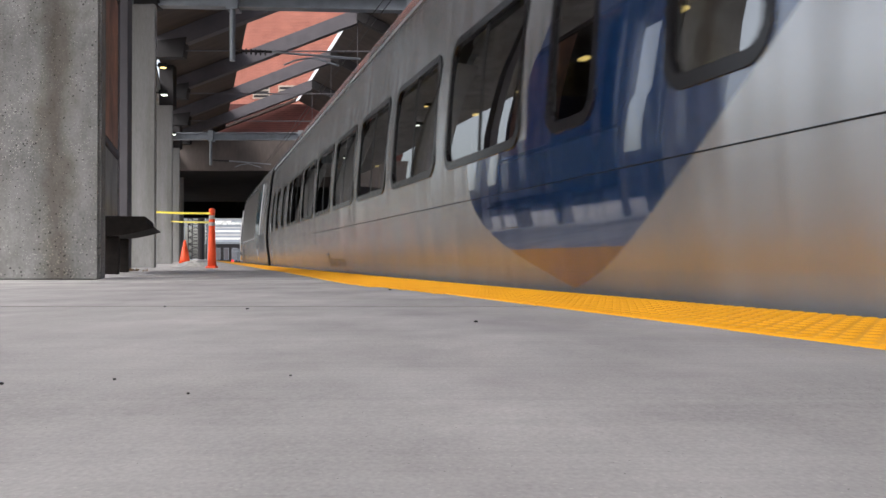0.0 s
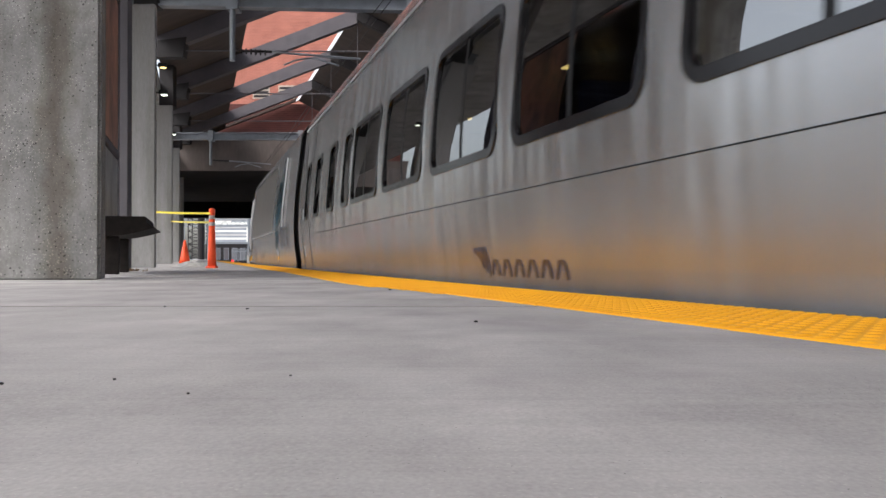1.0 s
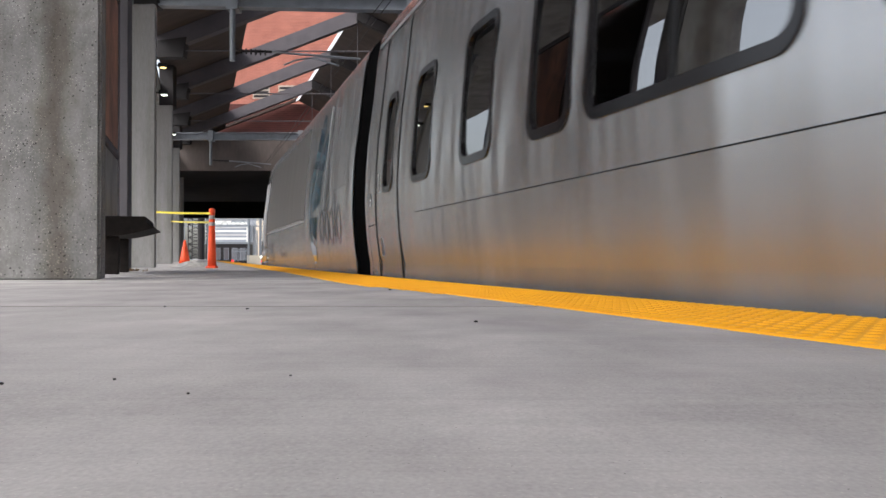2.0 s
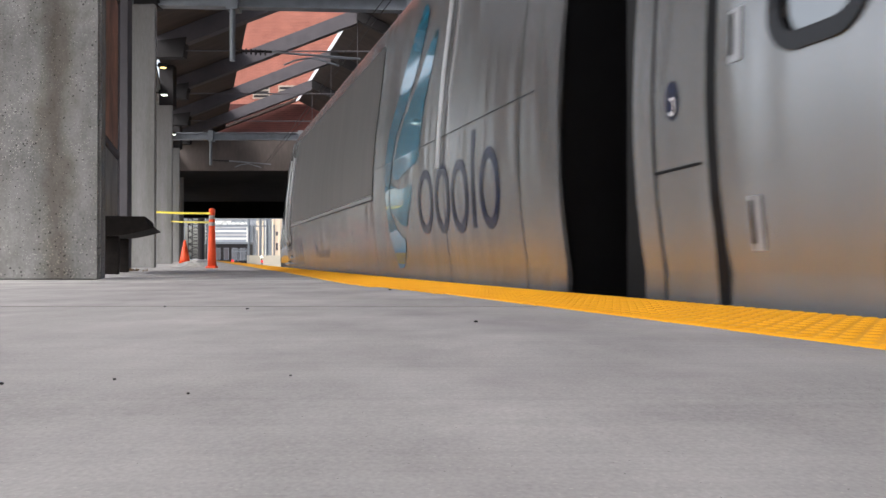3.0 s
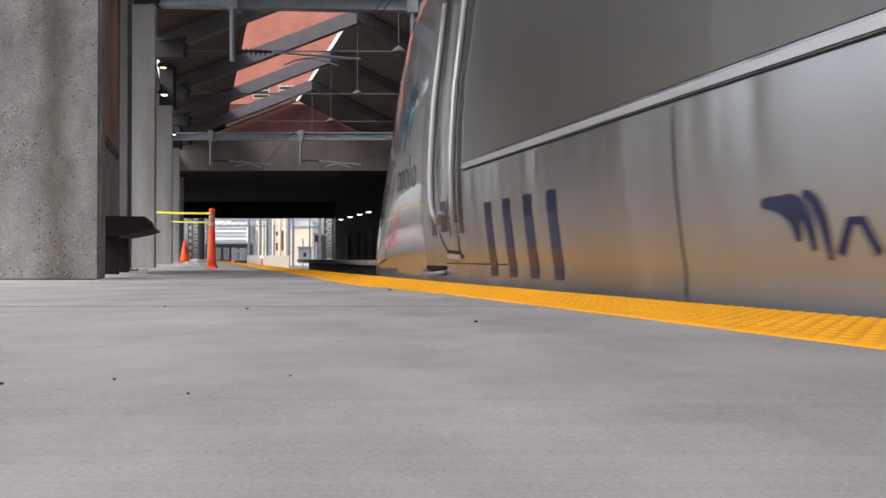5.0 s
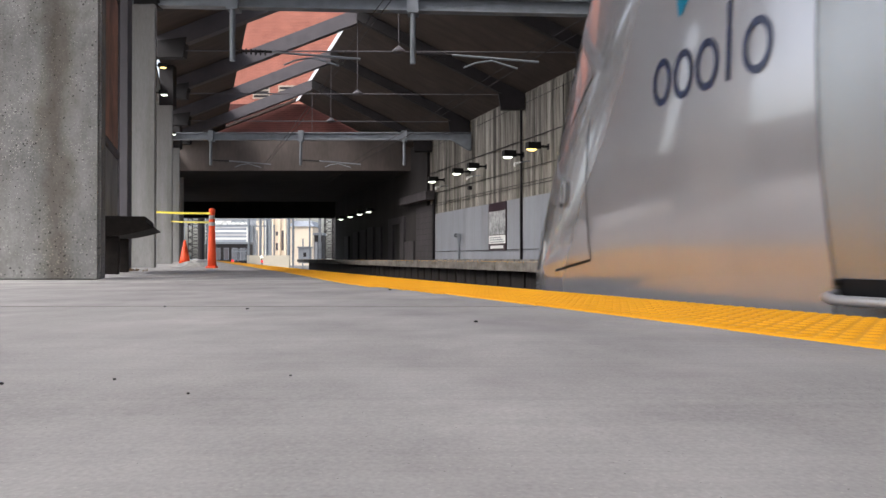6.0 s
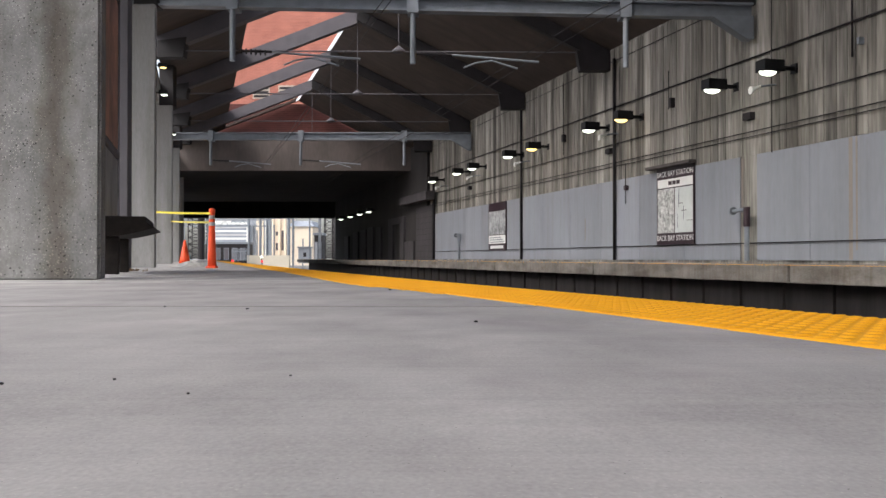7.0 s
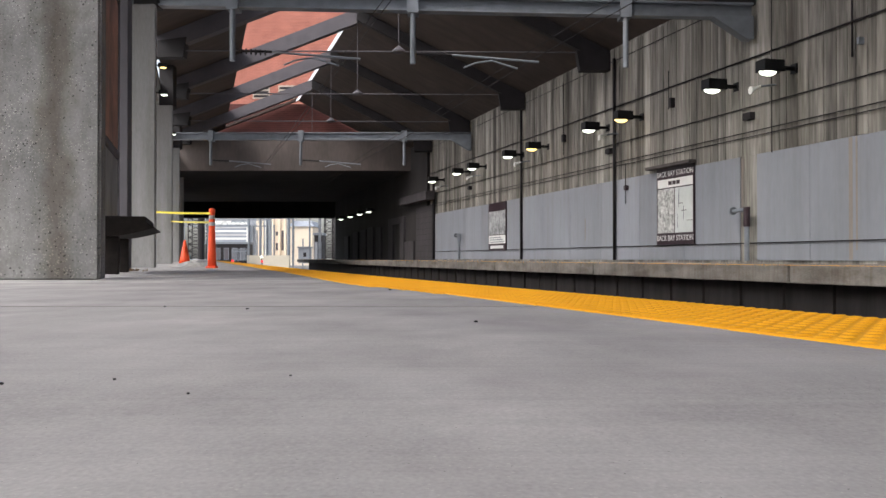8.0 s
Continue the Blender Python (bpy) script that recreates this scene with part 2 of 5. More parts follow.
def drag_lines(m):
    """Fine broom lines across the platform."""
    nt = m.node_tree
    b = nt.nodes["Principled BSDF"]
    old = b.inputs["Base Color"].links[0].from_socket
    tc = nt.nodes.new("ShaderNodeTexCoord")
    mp = nt.nodes.new("ShaderNodeMapping")
    mp.inputs["Scale"].default_value = (0.9, 34, 1)
    mp.inputs["Rotation"].default_value = (0, 0, radians(-3))
    nt.links.new(tc.outputs["Object"], mp.inputs[0])
    no = nt.nodes.new("ShaderNodeTexNoise")
    no.inputs["Scale"].default_value = 1.0
    no.inputs["Detail"].default_value = 5
    nt.links.new(mp.outputs[0], no.inputs["Vector"])
    mr = nt.nodes.new("ShaderNodeMapRange")
    mr.inputs[1].default_value, mr.inputs[2].default_value = 0.3, 0.7
    mr.inputs[3].default_value, mr.inputs[4].default_value = 0.95, 1.05
    nt.links.new(no.outputs[0], mr.inputs[0])
    mx = nt.nodes.new("ShaderNodeMix")
    mx.data_type, mx.blend_type = "RGBA", "MULTIPLY"
    mx.inputs[0].default_value = 1.0
    nt.links.new(old, mx.inputs[6])
    nt.links.new(mr.outputs[0], mx.inputs[7])
    nt.links.new(mx.outputs[2], b.inputs["Base Color"])


courses(M_BRICK, (1.15, 1.35, 1.4))
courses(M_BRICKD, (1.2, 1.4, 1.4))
vary(M_WALL, 0.62, 1.35)
vary(M_PANEL, 0.93, 1.05)
vary(M_SLAB, 0.9, 1.12)
drag_lines(M_CONC)
weather(M_PIER, 26, 0.16, 0.19)
weather(M_PIER, 8, 0.07, 0.0)
weather(M_CONC, 60, 0.05, 0.12)
blotch(M_PIER, 2.0, (2.2, 1, 0.35), 0.6, (0.6, 0.58, 0.55))
runoff(M_PIER, -1.2, 0.2, (0.5, 0.45, 0.38))
blotch(M_PIER, 9.0, (1, 1, 0.7), 0.5, (0.6, 0.6, 0.55))
blotch(M_CONC, 0.9, (1, 0.7, 1), 0.6, (0.76, 0.73, 0.75))
blotch(M_CONC, 1.9, (1, 0.5, 1), 0.7, (1.24, 1.23, 1.22))
blotch(M_CONC, 9.0, (0.8, 0.6, 1), 0.3, (1.2, 1.2, 1.18))
blotch(M_CONC, 5.0, (1, 0.5, 1), 0.5, (0.78, 0.76, 0.77))
blotch(M_SLAB, 1.6, (1, 0.7, 2), 0.7, (0.5, 0.42, 0.34))
blotch(M_SLAB, 5.0, (1, 2.5, 0.3), 0.5, (0.6, 0.5, 0.4))
blotch(M_PALE, 1.7, (1.6, 1, 0.2), 0.6, (0.6, 0.6, 0.53))
weather(M_PALE, 22, 0.06, 0.08)
blotch(M_WALL, 0.9, (1, 1.2, 0.08), 0.85, (0.34, 0.32, 0.28))
blotch(M_WALL, 3.5, (1, 1.5, 0.06), 0.6, (0.45, 0.43, 0.4))
blotch(M_PANEL, 0.8, (1, 1, 0.25), 0.35, (0.75, 0.74, 0.7))
blotch(M_PANEL, 2.4, (1, 2.2, 0.06), 0.35, (0.78, 0.73, 0.66))
blotch(M_ROOF, 0.7, (1, 0.35, 1), 0.6, (0.55, 0.5, 0.48))
for m_, ci in ((M_TEAL, 1.5), (M_NOSE, 1.7)):
    m_.node_tree.nodes["Principled BSDF"].inputs["Coat Weight"].default_value = 1.0
    m_.node_tree.nodes["Principled BSDF"].inputs["Coat IOR"].default_value = ci
    m_.node_tree.nodes["Principled BSDF"].inputs["Coat Roughness"].default_value = 0.05
brushed(M_STAIN)
brushed(M_GRILL)


# ---------------------------------------------------------------- small helpers
def at(dx, y, z=0.0, turn=0.0):
    """A place by its offset dx from the camera's track line and its depth y, turned with the tracks."""
    return pose(dx - TAN * y, y, z, 0, 0, THETA + turn)


def sk(dx, y, z):
    return Vector((dx - TAN * y, y, z))


def link(name, bm, material, parent=None, label="", smooth=False):
    me = bpy.data.meshes.new(name)
    bmesh.ops.recalc_face_normals(bm, faces=bm.faces)
    bm.to_mesh(me)
    bm.free()
    me.materials.append(material)
    if smooth:
        me.polygons.foreach_set("use_smooth", [True] * len(me.polygons))
    ob = new(name, me)
    if parent is not None:
        ob.parent = parent
    if label:
        ob["label"] = label
    return ob


def part(name, bm, material, parent, label="", smooth=False):
    return link(name, bm, material, parent, label, smooth)


def empty(name, m, label, category, group="", kind=""):
    ob = new(name)
    ob.empty_display_size = 0.1
    ob.matrix_basis = m
    return tagged(ob, label, category, group, kind)


def box(bm, x0, y0, z0, x1, y1, z1, bev=0.0, m=None):
    g = bmesh.ops.create_cube(bm, size=1.0)
    vs = g["verts"]
    for v in vs:
        v.co = Vector(((x0 + x1) / 2 + v.co.x * (x1 - x0), (y0 + y1) / 2 + v.co.y * (y1 - y0), (z0 + z1) / 2 + v.co.z * (z1 - z0)))
    if bev:
        es = list({e for v in vs for e in v.link_edges})
        r = bmesh.ops.bevel(bm, geom=es, offset=bev, segments=2, affect="EDGES", profile=0.6)
        vs = list({v for f in r["faces"] for v in f.verts} | {v for v in vs if v.is_valid})
    if m is not None:
        for v in vs:
            v.co = m @ v.co
    return bm


def B(*a, bev=0.0):
    return box(bmesh.new(), *a, bev=bev)


def hexa(bm, lo, hi):
    """A solid between two four-cornered loops."""
    a = [bm.verts.new(p) for p in lo]
    b = [bm.verts.new(p) for p in hi]
    bm.faces.new(a[::-1])
    bm.faces.new(b)
    for i in range(4):
        j = (i + 1) % 4
        bm.faces.new((a[i], a[j], b[j], b[i]))
    return bm


def tube(bm, pts, r, n=8, r2=None):
    """A round rod along a line of points."""
    pts = [Vector(p) for p in pts]
    rings = []
    for i, p in enumerate(pts):
        d = (pts[min(i + 1, len(pts) - 1)] - pts[max(i - 1, 0)]).normalized()
        a = d.orthogonal().normalized() if abs(d.z) > 0.9 else d.cross(Vector((0, 0, 1))).normalized()
        b = d.cross(a)
        rr = r if r2 is None else r + (r2 - r) * i / max(1, len(pts) - 1)
        rings.append([bm.verts.new(p + a * rr * math.cos(2 * math.pi * k / n) + b * rr * math.sin(2 * math.pi * k / n)) for k in range(n)])
    for q, w in zip(rings, rings[1:]):
        for k in range(n):
            bm.faces.new((q[k], q[(k + 1) % n], w[(k + 1) % n], w[k]))
    bm.faces.new(rings[0][::-1])
    bm.faces.new(rings[-1])
    return bm


def lathe(bm, prof, n=20, c=(0, 0)):
    rings = [[bm.verts.new((c[0] + r * math.cos(2 * math.pi * k / n), c[1] + r * math.sin(2 * math.pi * k / n), z)) for k in range(n)] for r, z in prof]
    for q, w in zip(rings, rings[1:]):
        for k in range(n):
            bm.faces.new((q[k], q[(k + 1) % n], w[(k + 1) % n], w[k]))
    bm.faces.new(rings[0][::-1])
    bm.faces.new(rings[-1])
    return bm


def floor_z(y):
    return -0.05 * (1 - math.exp(-max(0.0, y) / 7.0))


# ---------------------------------------------------------------- ground, platforms
ground = link("ground", B(-1500, -1500, -1.9, 1500, 3000, -1.6), M_GROUND)
tagged(ground, "bare dusty ground around the station", "ground", kind="structure")

bm = bmesh.new()
box(bm, 1.95, -40, -1.6, 9.2, 160, -1.38)
track_bed = link("track_bed", bm, M_BALLAST)
track_bed.matrix_basis = at(0, 0)
tagged(track_bed, "dark crushed stone ballast between the two platforms", "ballast", kind="structure")


def rail_track(dx):
    rt = empty("rail_track", at(dx, 0, -1.38), "steel rails on dark concrete sleepers in ballast", "track", "railway tracks", "structure")
    for side in (-0.72, 0.72):
        bm = bmesh.new()
        box(bm, side - 0.07, -40, 0.1, side + 0.07, 160, 0.12)
        box(bm, side - 0.012, -40, 0.12, side + 0.012, 160, 0.22)
        box(bm, side - 0.035, -40, 0.22, side + 0.035, 160, 0.26)
        part("rail", bm, M_STEEL, rt)
    bm = bmesh.new()
    for i in range(150):
        box(bm, -1.3, -30 + i * 0.65, -0.02, 1.3, -30 + i * 0.65 + 0.26, 0.1)
    tagged(part("sleepers", bm, M_BALLAST, rt), kind="stuff")


rail_track(3.53)
rail_track(7.67)


# our platform: a gently sagging concrete deck
def deck(x0, x1, zoff, thick, name, material, ys, nx=2):
    bm = bmesh.new()
    top, bot = [], []
    for y in ys:
        top.append([bm.verts.new(sk(x0 + (x1 - x0) * i / nx, y, floor_z(y) + zoff)) for i in range(nx + 1)])
        bot.append([bm.verts.new(sk(x0 + (x1 - x0) * i / nx, y, floor_z(y) + zoff - thick)) for i in range(nx + 1)])
    for j in range(len(ys) - 1):
        for i in range(nx):
            bm.faces.new((top[j][i], top[j][i + 1], top[j + 1][i + 1], top[j + 1][i]))
            bm.faces.new((bot[j][i], bot[j + 1][i], bot[j + 1][i + 1], bot[j][i + 1]))
        bm.faces.new((top[j][0], top[j + 1][0], bot[j + 1][0], bot[j][0]))
        bm.faces.new((top[j][nx], bot[j][nx], bot[j + 1][nx], top[j + 1][nx]))
    return link(name, bm, material)


YS = [-26, -14, -8, -4, -2, -1, 0, 0.5, 1, 1.5, 2, 2.5, 3, 4, 5, 6, 7, 8, 10, 12, 15, 18, 22, 27, 33, 40, 50, 65, 80, 112]
tagged(deck(-10, 1.79, 0, 0.35, "floor", M_CONC, YS, 4), "worn grey concrete station platform with fine drag lines", "platform", kind="structure")
platform_foot = link("platform_foot", B(-9.5, -26, -1.6, 1.1, 116, -0.42), M_PIER)
platform_foot.matrix_basis = at(0, 0)
tagged(platform_foot, "recessed concrete platform base", "platform base", kind="structure")

# opposite platform
far_platform = empty("pavement_far_platform", at(0, 0), "stained concrete edge slabs of the opposite platform", "platform", "", "structure")
s_j = 14.45 / COS - 9.44 * SIN
for k in range(-7, 10):
    a = s_j + 7.4 * k
    part("slab", B(9.44 * COS, a + 0.03, -0.25, 12.3 * COS, a + 7.37, 0.035, bev=0.02), M_SLAB, far_platform)
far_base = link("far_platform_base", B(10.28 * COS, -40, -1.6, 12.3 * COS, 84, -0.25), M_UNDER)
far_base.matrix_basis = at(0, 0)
tagged(far_base, "recessed base wall of the opposite platform, overhang shade in its colour", "platform base", kind="structure")

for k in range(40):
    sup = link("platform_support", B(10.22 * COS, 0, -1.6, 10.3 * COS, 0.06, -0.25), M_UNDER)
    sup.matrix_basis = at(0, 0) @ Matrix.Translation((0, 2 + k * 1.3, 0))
    tagged(sup, "concrete support under the platform edge, overhang shade in its colour", "support", "platform supports", "structure")
line = link("edge_line", B(9.47 * COS, -40, 0.033, 9.55 * COS, 84, 0.039), M_YEL)
line.matrix_basis = at(0, 0)
tagged(line, "faded yellow painted line along the edge of the platform", "painted line", kind="structure")

# right wall
wall = link("wall_east", B(12.3 * COS, -30, -1.6, 12.8 * COS, 46.4, 6.6), M_WALL)
wall.matrix_basis = at(0, 0)
tagged(wall, "tall board-marked concrete wall with dark vertical water streaks", "wall", kind="structure")
# The wall carried on in the near-black tunnel shade colour.
wt = link("wall_tunnel_east", B(12.3 * COS - 0.15, 46.4, -1.6, 12.8 * COS, 79.5, 6.6), M_SHADE)
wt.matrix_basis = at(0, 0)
tagged(wt, "concrete tunnel wall, the unlit dark put into its colour", "wall", kind="structure")

# ---------------------------------------------------------------- roof
RIDGE, RZ = 6.0, 9.55
EAVE_R, EZR = 12.3, 6.35
EAVE_L, EZL = -1.3, 6.75
SKY_L = 1.6
SKY_Z = EZL + (RZ - EZL) * (SKY_L - EAVE_L) / (RIDGE - EAVE_L)


def slope(name, xa, za, xb, zb, y0, y1, th, material, label, category):
    bm = hexa(bmesh.new(), [sk(xa, y0, za), sk(xb, y0, zb), sk(xb, y1, zb), sk(xa, y1, za)],
              [sk(xa, y0, za + th), sk(xb, y0, zb + th), sk(xb, y1, zb + th), sk(xa, y1, za + th)])
    return tagged(link(name, bm, material), label, category, kind="structure")


# Decks are extended unseen behind the camera to keep sky light off the floor.
slope("ceiling_east_slope", RIDGE, RZ, EAVE_R + 0.5, EZR - 0.25, -26, 54, 0.15, M_ROOF, "brown ribbed roof deck over the tracks", "ceiling")
slope("ceiling_west_slope", EAVE_L, EZL, SKY_L, SKY_Z, -26, 54, 0.15, M_ROOF, "brown ribbed roof deck above the platform edge", "ceiling")
sl = slope("skylight", SKY_L, SKY_Z, RIDGE, RZ, -26, 53.5, 0.004, G_SKY, "long clear skylight glazing beside the ridge", "skylight")
sl.visible_shadow = False
slope("ceiling_west_end", SKY_L, SKY_Z, RIDGE, RZ, 53.5, 54, 0.15, M_ROOF, "brown roof deck beyond the skylight", "ceiling")
RS = (RZ - EZL) / (RIDGE - EAVE_L)
rp = slope("ridge_panel", RIDGE - 0.24, RZ - 0.24 * RS - 0.03, RIDGE - 0.02, RZ - 0.03, -26, 53.5, 0.012, M_DIFF, "frosted pale panel along the ridge of the skylight", "skylight")
rp.visible_shadow = False
# Added low wall out of view: dims the floor and the train's reflections.
west = link("wall_west_added", B(-10.2, -40, -0.3, -9.8, 60, 2.5), M_PIER)
west.matrix_basis = at(0, 0)
tagged(west, "low grey wall added out of view to block low sky", "wall", kind="structure")
# Its reach is set by floor brightness and the sky in train reflections.
slope("ceiling_west_canopy", -5.3, 5.95, EAVE_L, 5.95, -26, 54, 0.2, M_PIER, "flat grey concrete canopy over the platform", "ceiling")


def rafter(y):
    r = empty("rafter", Matrix.Translation(sk(RIDGE, y, 0)), "dark grey steel roof rafter with haunched foot", "rafter", "roof rafters", "structure")
    w = 0.16
    # Both limbs share one paint; the east limb's shade is put into near-black.
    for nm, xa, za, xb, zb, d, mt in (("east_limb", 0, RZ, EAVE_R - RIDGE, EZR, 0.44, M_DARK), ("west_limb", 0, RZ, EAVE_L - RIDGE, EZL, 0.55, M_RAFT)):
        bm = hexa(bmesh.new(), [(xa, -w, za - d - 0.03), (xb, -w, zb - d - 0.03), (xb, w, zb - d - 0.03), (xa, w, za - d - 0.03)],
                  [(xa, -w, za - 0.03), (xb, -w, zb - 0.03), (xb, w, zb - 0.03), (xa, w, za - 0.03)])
        part(nm, bm, mt, r, "near-black rafter limb, its shade put into the colour" if mt is M_DARK else "")
        s = 1 if xb > 0 else -1
        wb = w + 0.03
        bm = hexa(bmesh.new(), [(xb - s * 0.9, -wb, zb - 0.62), (xb, -wb, zb - 0.62), (xb, wb, zb - 0.62), (xb - s * 0.9, wb, zb - 0.62)],
                  [(xb - s * 1.0, -wb, zb - 0.02), (xb, -wb, zb - 0.15), (xb, wb, zb - 0.15), (xb - s * 1.0, wb, zb - 0.02)])
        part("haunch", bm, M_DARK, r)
    bm = bmesh.new()
    tube(bm, [(EAVE_L - RIDGE, 0, 6.36), (EAVE_R - RIDGE, 0, 6.3)], 0.022)
    part("tie_rod", bm, M_RAFT, r)
    bm = bmesh.new()
    tube(bm, [(0.0, 0, RZ - 0.5), (0, 0, 6.33)], 0.015, 6)
    lathe(bm, [(0.03, 6.5), (0.2, 6.36), (0.2, 6.31)], 12)
    part("hanger", bm, M_RAFT, r)


for y in (-22, -15, -8, -1, 6, 13.2, 20, 27, 34, 40.8, 47.5):
    rafter(y)


# ---------------------------------------------------------------- piers and posts of the near platform
def pier(y, top=5.4, xr=-0.87, w=0.9):
    z = floor_z(y) - 0.02
    dp = 0.4
    bm = hexa(bmesh.new(), [(xr - w, 0, 0), (xr, 0, 0), (xr - TAN * dp, dp, 0), (xr - w - TAN * dp, dp, 0)],
              [(xr - w, 0, top - z), (xr, 0, top - z), (xr - TAN * dp, dp, top - z), (xr - w - TAN * dp, dp, top - z)])
    bmesh.ops.bevel(bm, geom=list(bm.edges), offset=0.03, segments=3, affect="EDGES")
    p = link("concrete_pier", bm, M_PIER if y < 10 else M_PALE)
    p.matrix_basis = pose(-TAN * y, y, z)
    tagged(p, "pitted grey concrete pier with rain stains on the platform", "pier", "platform piers", "structure")
    post = link("steel_post", B(xr - 0.5, 0.1, top - 0.02, xr - 0.02, 0.5, 6.8), M_DARK)
    post.matrix_basis = pose(-TAN * y, y, 0)
    tagged(post, "dark steel post on a concrete pier under the eave", "post", "eave posts", "structure")


pier(-4.0)
pier(-16.0)
pier(7.6, xr=-0.817, w=0.95)
for y in (18.6, 31, 43, 56):
    pier(y)


# ---------------------------------------------------------------- catenary beams
def cross_beam(y0, y1, hangers):
    cb = empty("catenary_beam", Matrix.Identity(4), "pale grey galvanised steel beam spanning the tracks", "beam", "catenary beams", "structure")
    a, b = sk(-1.6, y0, 0), sk(12.2, y1, 0)
    d = (b - a).normalized()
    n = Vector((-d.y, d.x, 0)) * 0.14
    bm = bmesh.new()
    for z0, z1, k in ((5.42, 5.46, 1), (5.46, 5.70, 0.15), (5.70, 5.75, 1)):
        hexa(bm, [a - n * k + Vector((0, 0, z0)), b - n * k + Vector((0, 0, z0)), b + n * k + Vector((0, 0, z0)), a + n * k + Vector((0, 0, z0))],
             [a - n * k + Vector((0, 0, z1)), b - n * k + Vector((0, 0, z1)), b + n * k + Vector((0, 0, z1)), a + n * k + Vector((0, 0, z1))])
    part("girder", bm, M_STEEL, cb)
    bm = hexa(bmesh.new(), [b - d * 0.15 - n + Vector((0, 0, 4.95)), b - n + Vector((0, 0, 4.95)), b + n + Vector((0, 0, 4.95)), b - d * 0.15 + n + Vector((0, 0, 4.95))],
              [b - d * 0.9 - n + Vector((0, 0, 5.42)), b - n + Vector((0, 0, 5.42)), b + n + Vector((0, 0, 5.42)), b - d * 0.9 + n + Vector((0, 0, 5.42))])
    part("bracket", bm, M_STEEL, cb)
    for h in hangers:
        f = (h + 1.6) / 13.8
        p = a.lerp(b, f)
        bm = bmesh.new()
        tube(bm, [p + Vector((0, -0.12, 5.8)), p + Vector((0, -0.12, 4.28))], 0.06, 10)
        part("hanger_tube", bm, M_STEEL, cb)
        bm = bmesh.new()
        box(bm, p.x - 0.12, p.y - 0.2, 5.36, p.x + 0.12, p.y + 0.2, 5.82)
        part("clamp", bm, M_STEEL, cb)
        if h < 8:
            bm = bmesh.new()
            e0 = p + Vector((0.08, -0.12, 4.5))
            prof = [e0 + Vector((0.05 * i, 0, -0.004 * i)) for i in range(15)]
            tube(bm, [e0, e0 + Vector((0.75, 0, -0.03))], 0.028)
            for i in range(2, 14, 2):
                tube(bm, [prof[i], prof[i] + Vector((0.015, 0, 0))], 0.065, 10)
            part("insulator", bm, M_DARK, cb)
            bm = bmesh.new()
            tube(bm, [e0 + Vector((0.75, 0, -0.03)), e0 + Vector((2.6, 0, -0.18))], 0.026)
            part("cantilever", bm, M_STEEL, cb)
            bm = bmesh.new()
            tube(bm, [e0 + Vector((1.0, 0, -0.30)), e0 + Vector((1.25, 0, -0.2)), e0 + Vector((1.6, 0, -0.15)), e0 + Vector((2.15, 0, -0.32))], 0.02)
            part("steady_arm", bm, M_STEEL, cb)


cross_beam(18.85, 19.9, (0.75, 4.6, 9.3))
cross_beam(40.3, 40.3, (0.6, 4.6, 9.2))

for dx, z in ((3.53, 4.86), (3.5, 5.02), (7.67, 4.66), (7.67, 4.9)):
    bm = bmesh.new()
    tube(bm, [sk(dx, y, z + 0.04 * math.cos(y * 0.3)) for y in range(-24, 150, 3)], 0.009, 5)
    tagged(link("contact_wire", bm, M_DARK), "thin dark overhead contact wire above the track", "overhead wire", "overhead wires")

M_HEAD = mat("stained_header_concrete", (0.085, 0.071, 0.066), 0.9, var=0.4, scale=0.8, bump=0.2, fine=8, stretch=(1, 1, 0.3))
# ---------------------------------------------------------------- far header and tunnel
# Overpass and girder get the gloom beneath them from their base colour.
hd = link("tunnel_header", bmesh.new(), M_SHADE)
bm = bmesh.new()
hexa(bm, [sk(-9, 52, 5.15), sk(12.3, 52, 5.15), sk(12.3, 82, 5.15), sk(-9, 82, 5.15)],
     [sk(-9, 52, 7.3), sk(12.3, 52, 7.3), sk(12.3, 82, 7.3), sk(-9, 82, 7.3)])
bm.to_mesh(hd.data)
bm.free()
tagged(hd, "concrete road overpass with a deep header beam, shade put into its colour", "overpass", kind="structure")
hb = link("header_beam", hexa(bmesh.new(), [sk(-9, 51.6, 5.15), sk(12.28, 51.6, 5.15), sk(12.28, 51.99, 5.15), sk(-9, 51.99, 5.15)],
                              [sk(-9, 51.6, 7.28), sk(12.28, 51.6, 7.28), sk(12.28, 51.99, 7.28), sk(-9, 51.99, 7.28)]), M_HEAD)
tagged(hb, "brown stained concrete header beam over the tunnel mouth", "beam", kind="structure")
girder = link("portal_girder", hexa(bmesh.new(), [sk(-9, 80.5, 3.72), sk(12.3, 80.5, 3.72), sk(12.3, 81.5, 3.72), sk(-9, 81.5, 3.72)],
                                   [sk(-9, 80.5, 5.2), sk(12.3, 80.5, 5.2), sk(12.3, 81.5, 5.2), sk(-9, 81.5, 5.2)]), M_SHADE)
tagged(girder, "girder at the far side of the overpass, shade put into its colour", "girder", kind="structure")
tw = link("wall_tunnel_west", B(-4.2, 54, -0.3, -3.7, 84, 6), M_SHADE)
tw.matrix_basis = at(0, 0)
tagged(tw, "concrete tunnel side wall, the unlit dark put into its colour", "wall", kind="structure")

def S(dx, y):
    return y / COS - dx * SIN


def on_wall(x):
    """Distance along the tracks of a bearing on the dark-coloured tunnel wall."""
    return S(12.15, 1600 * 12.15 / (x - 350.0))


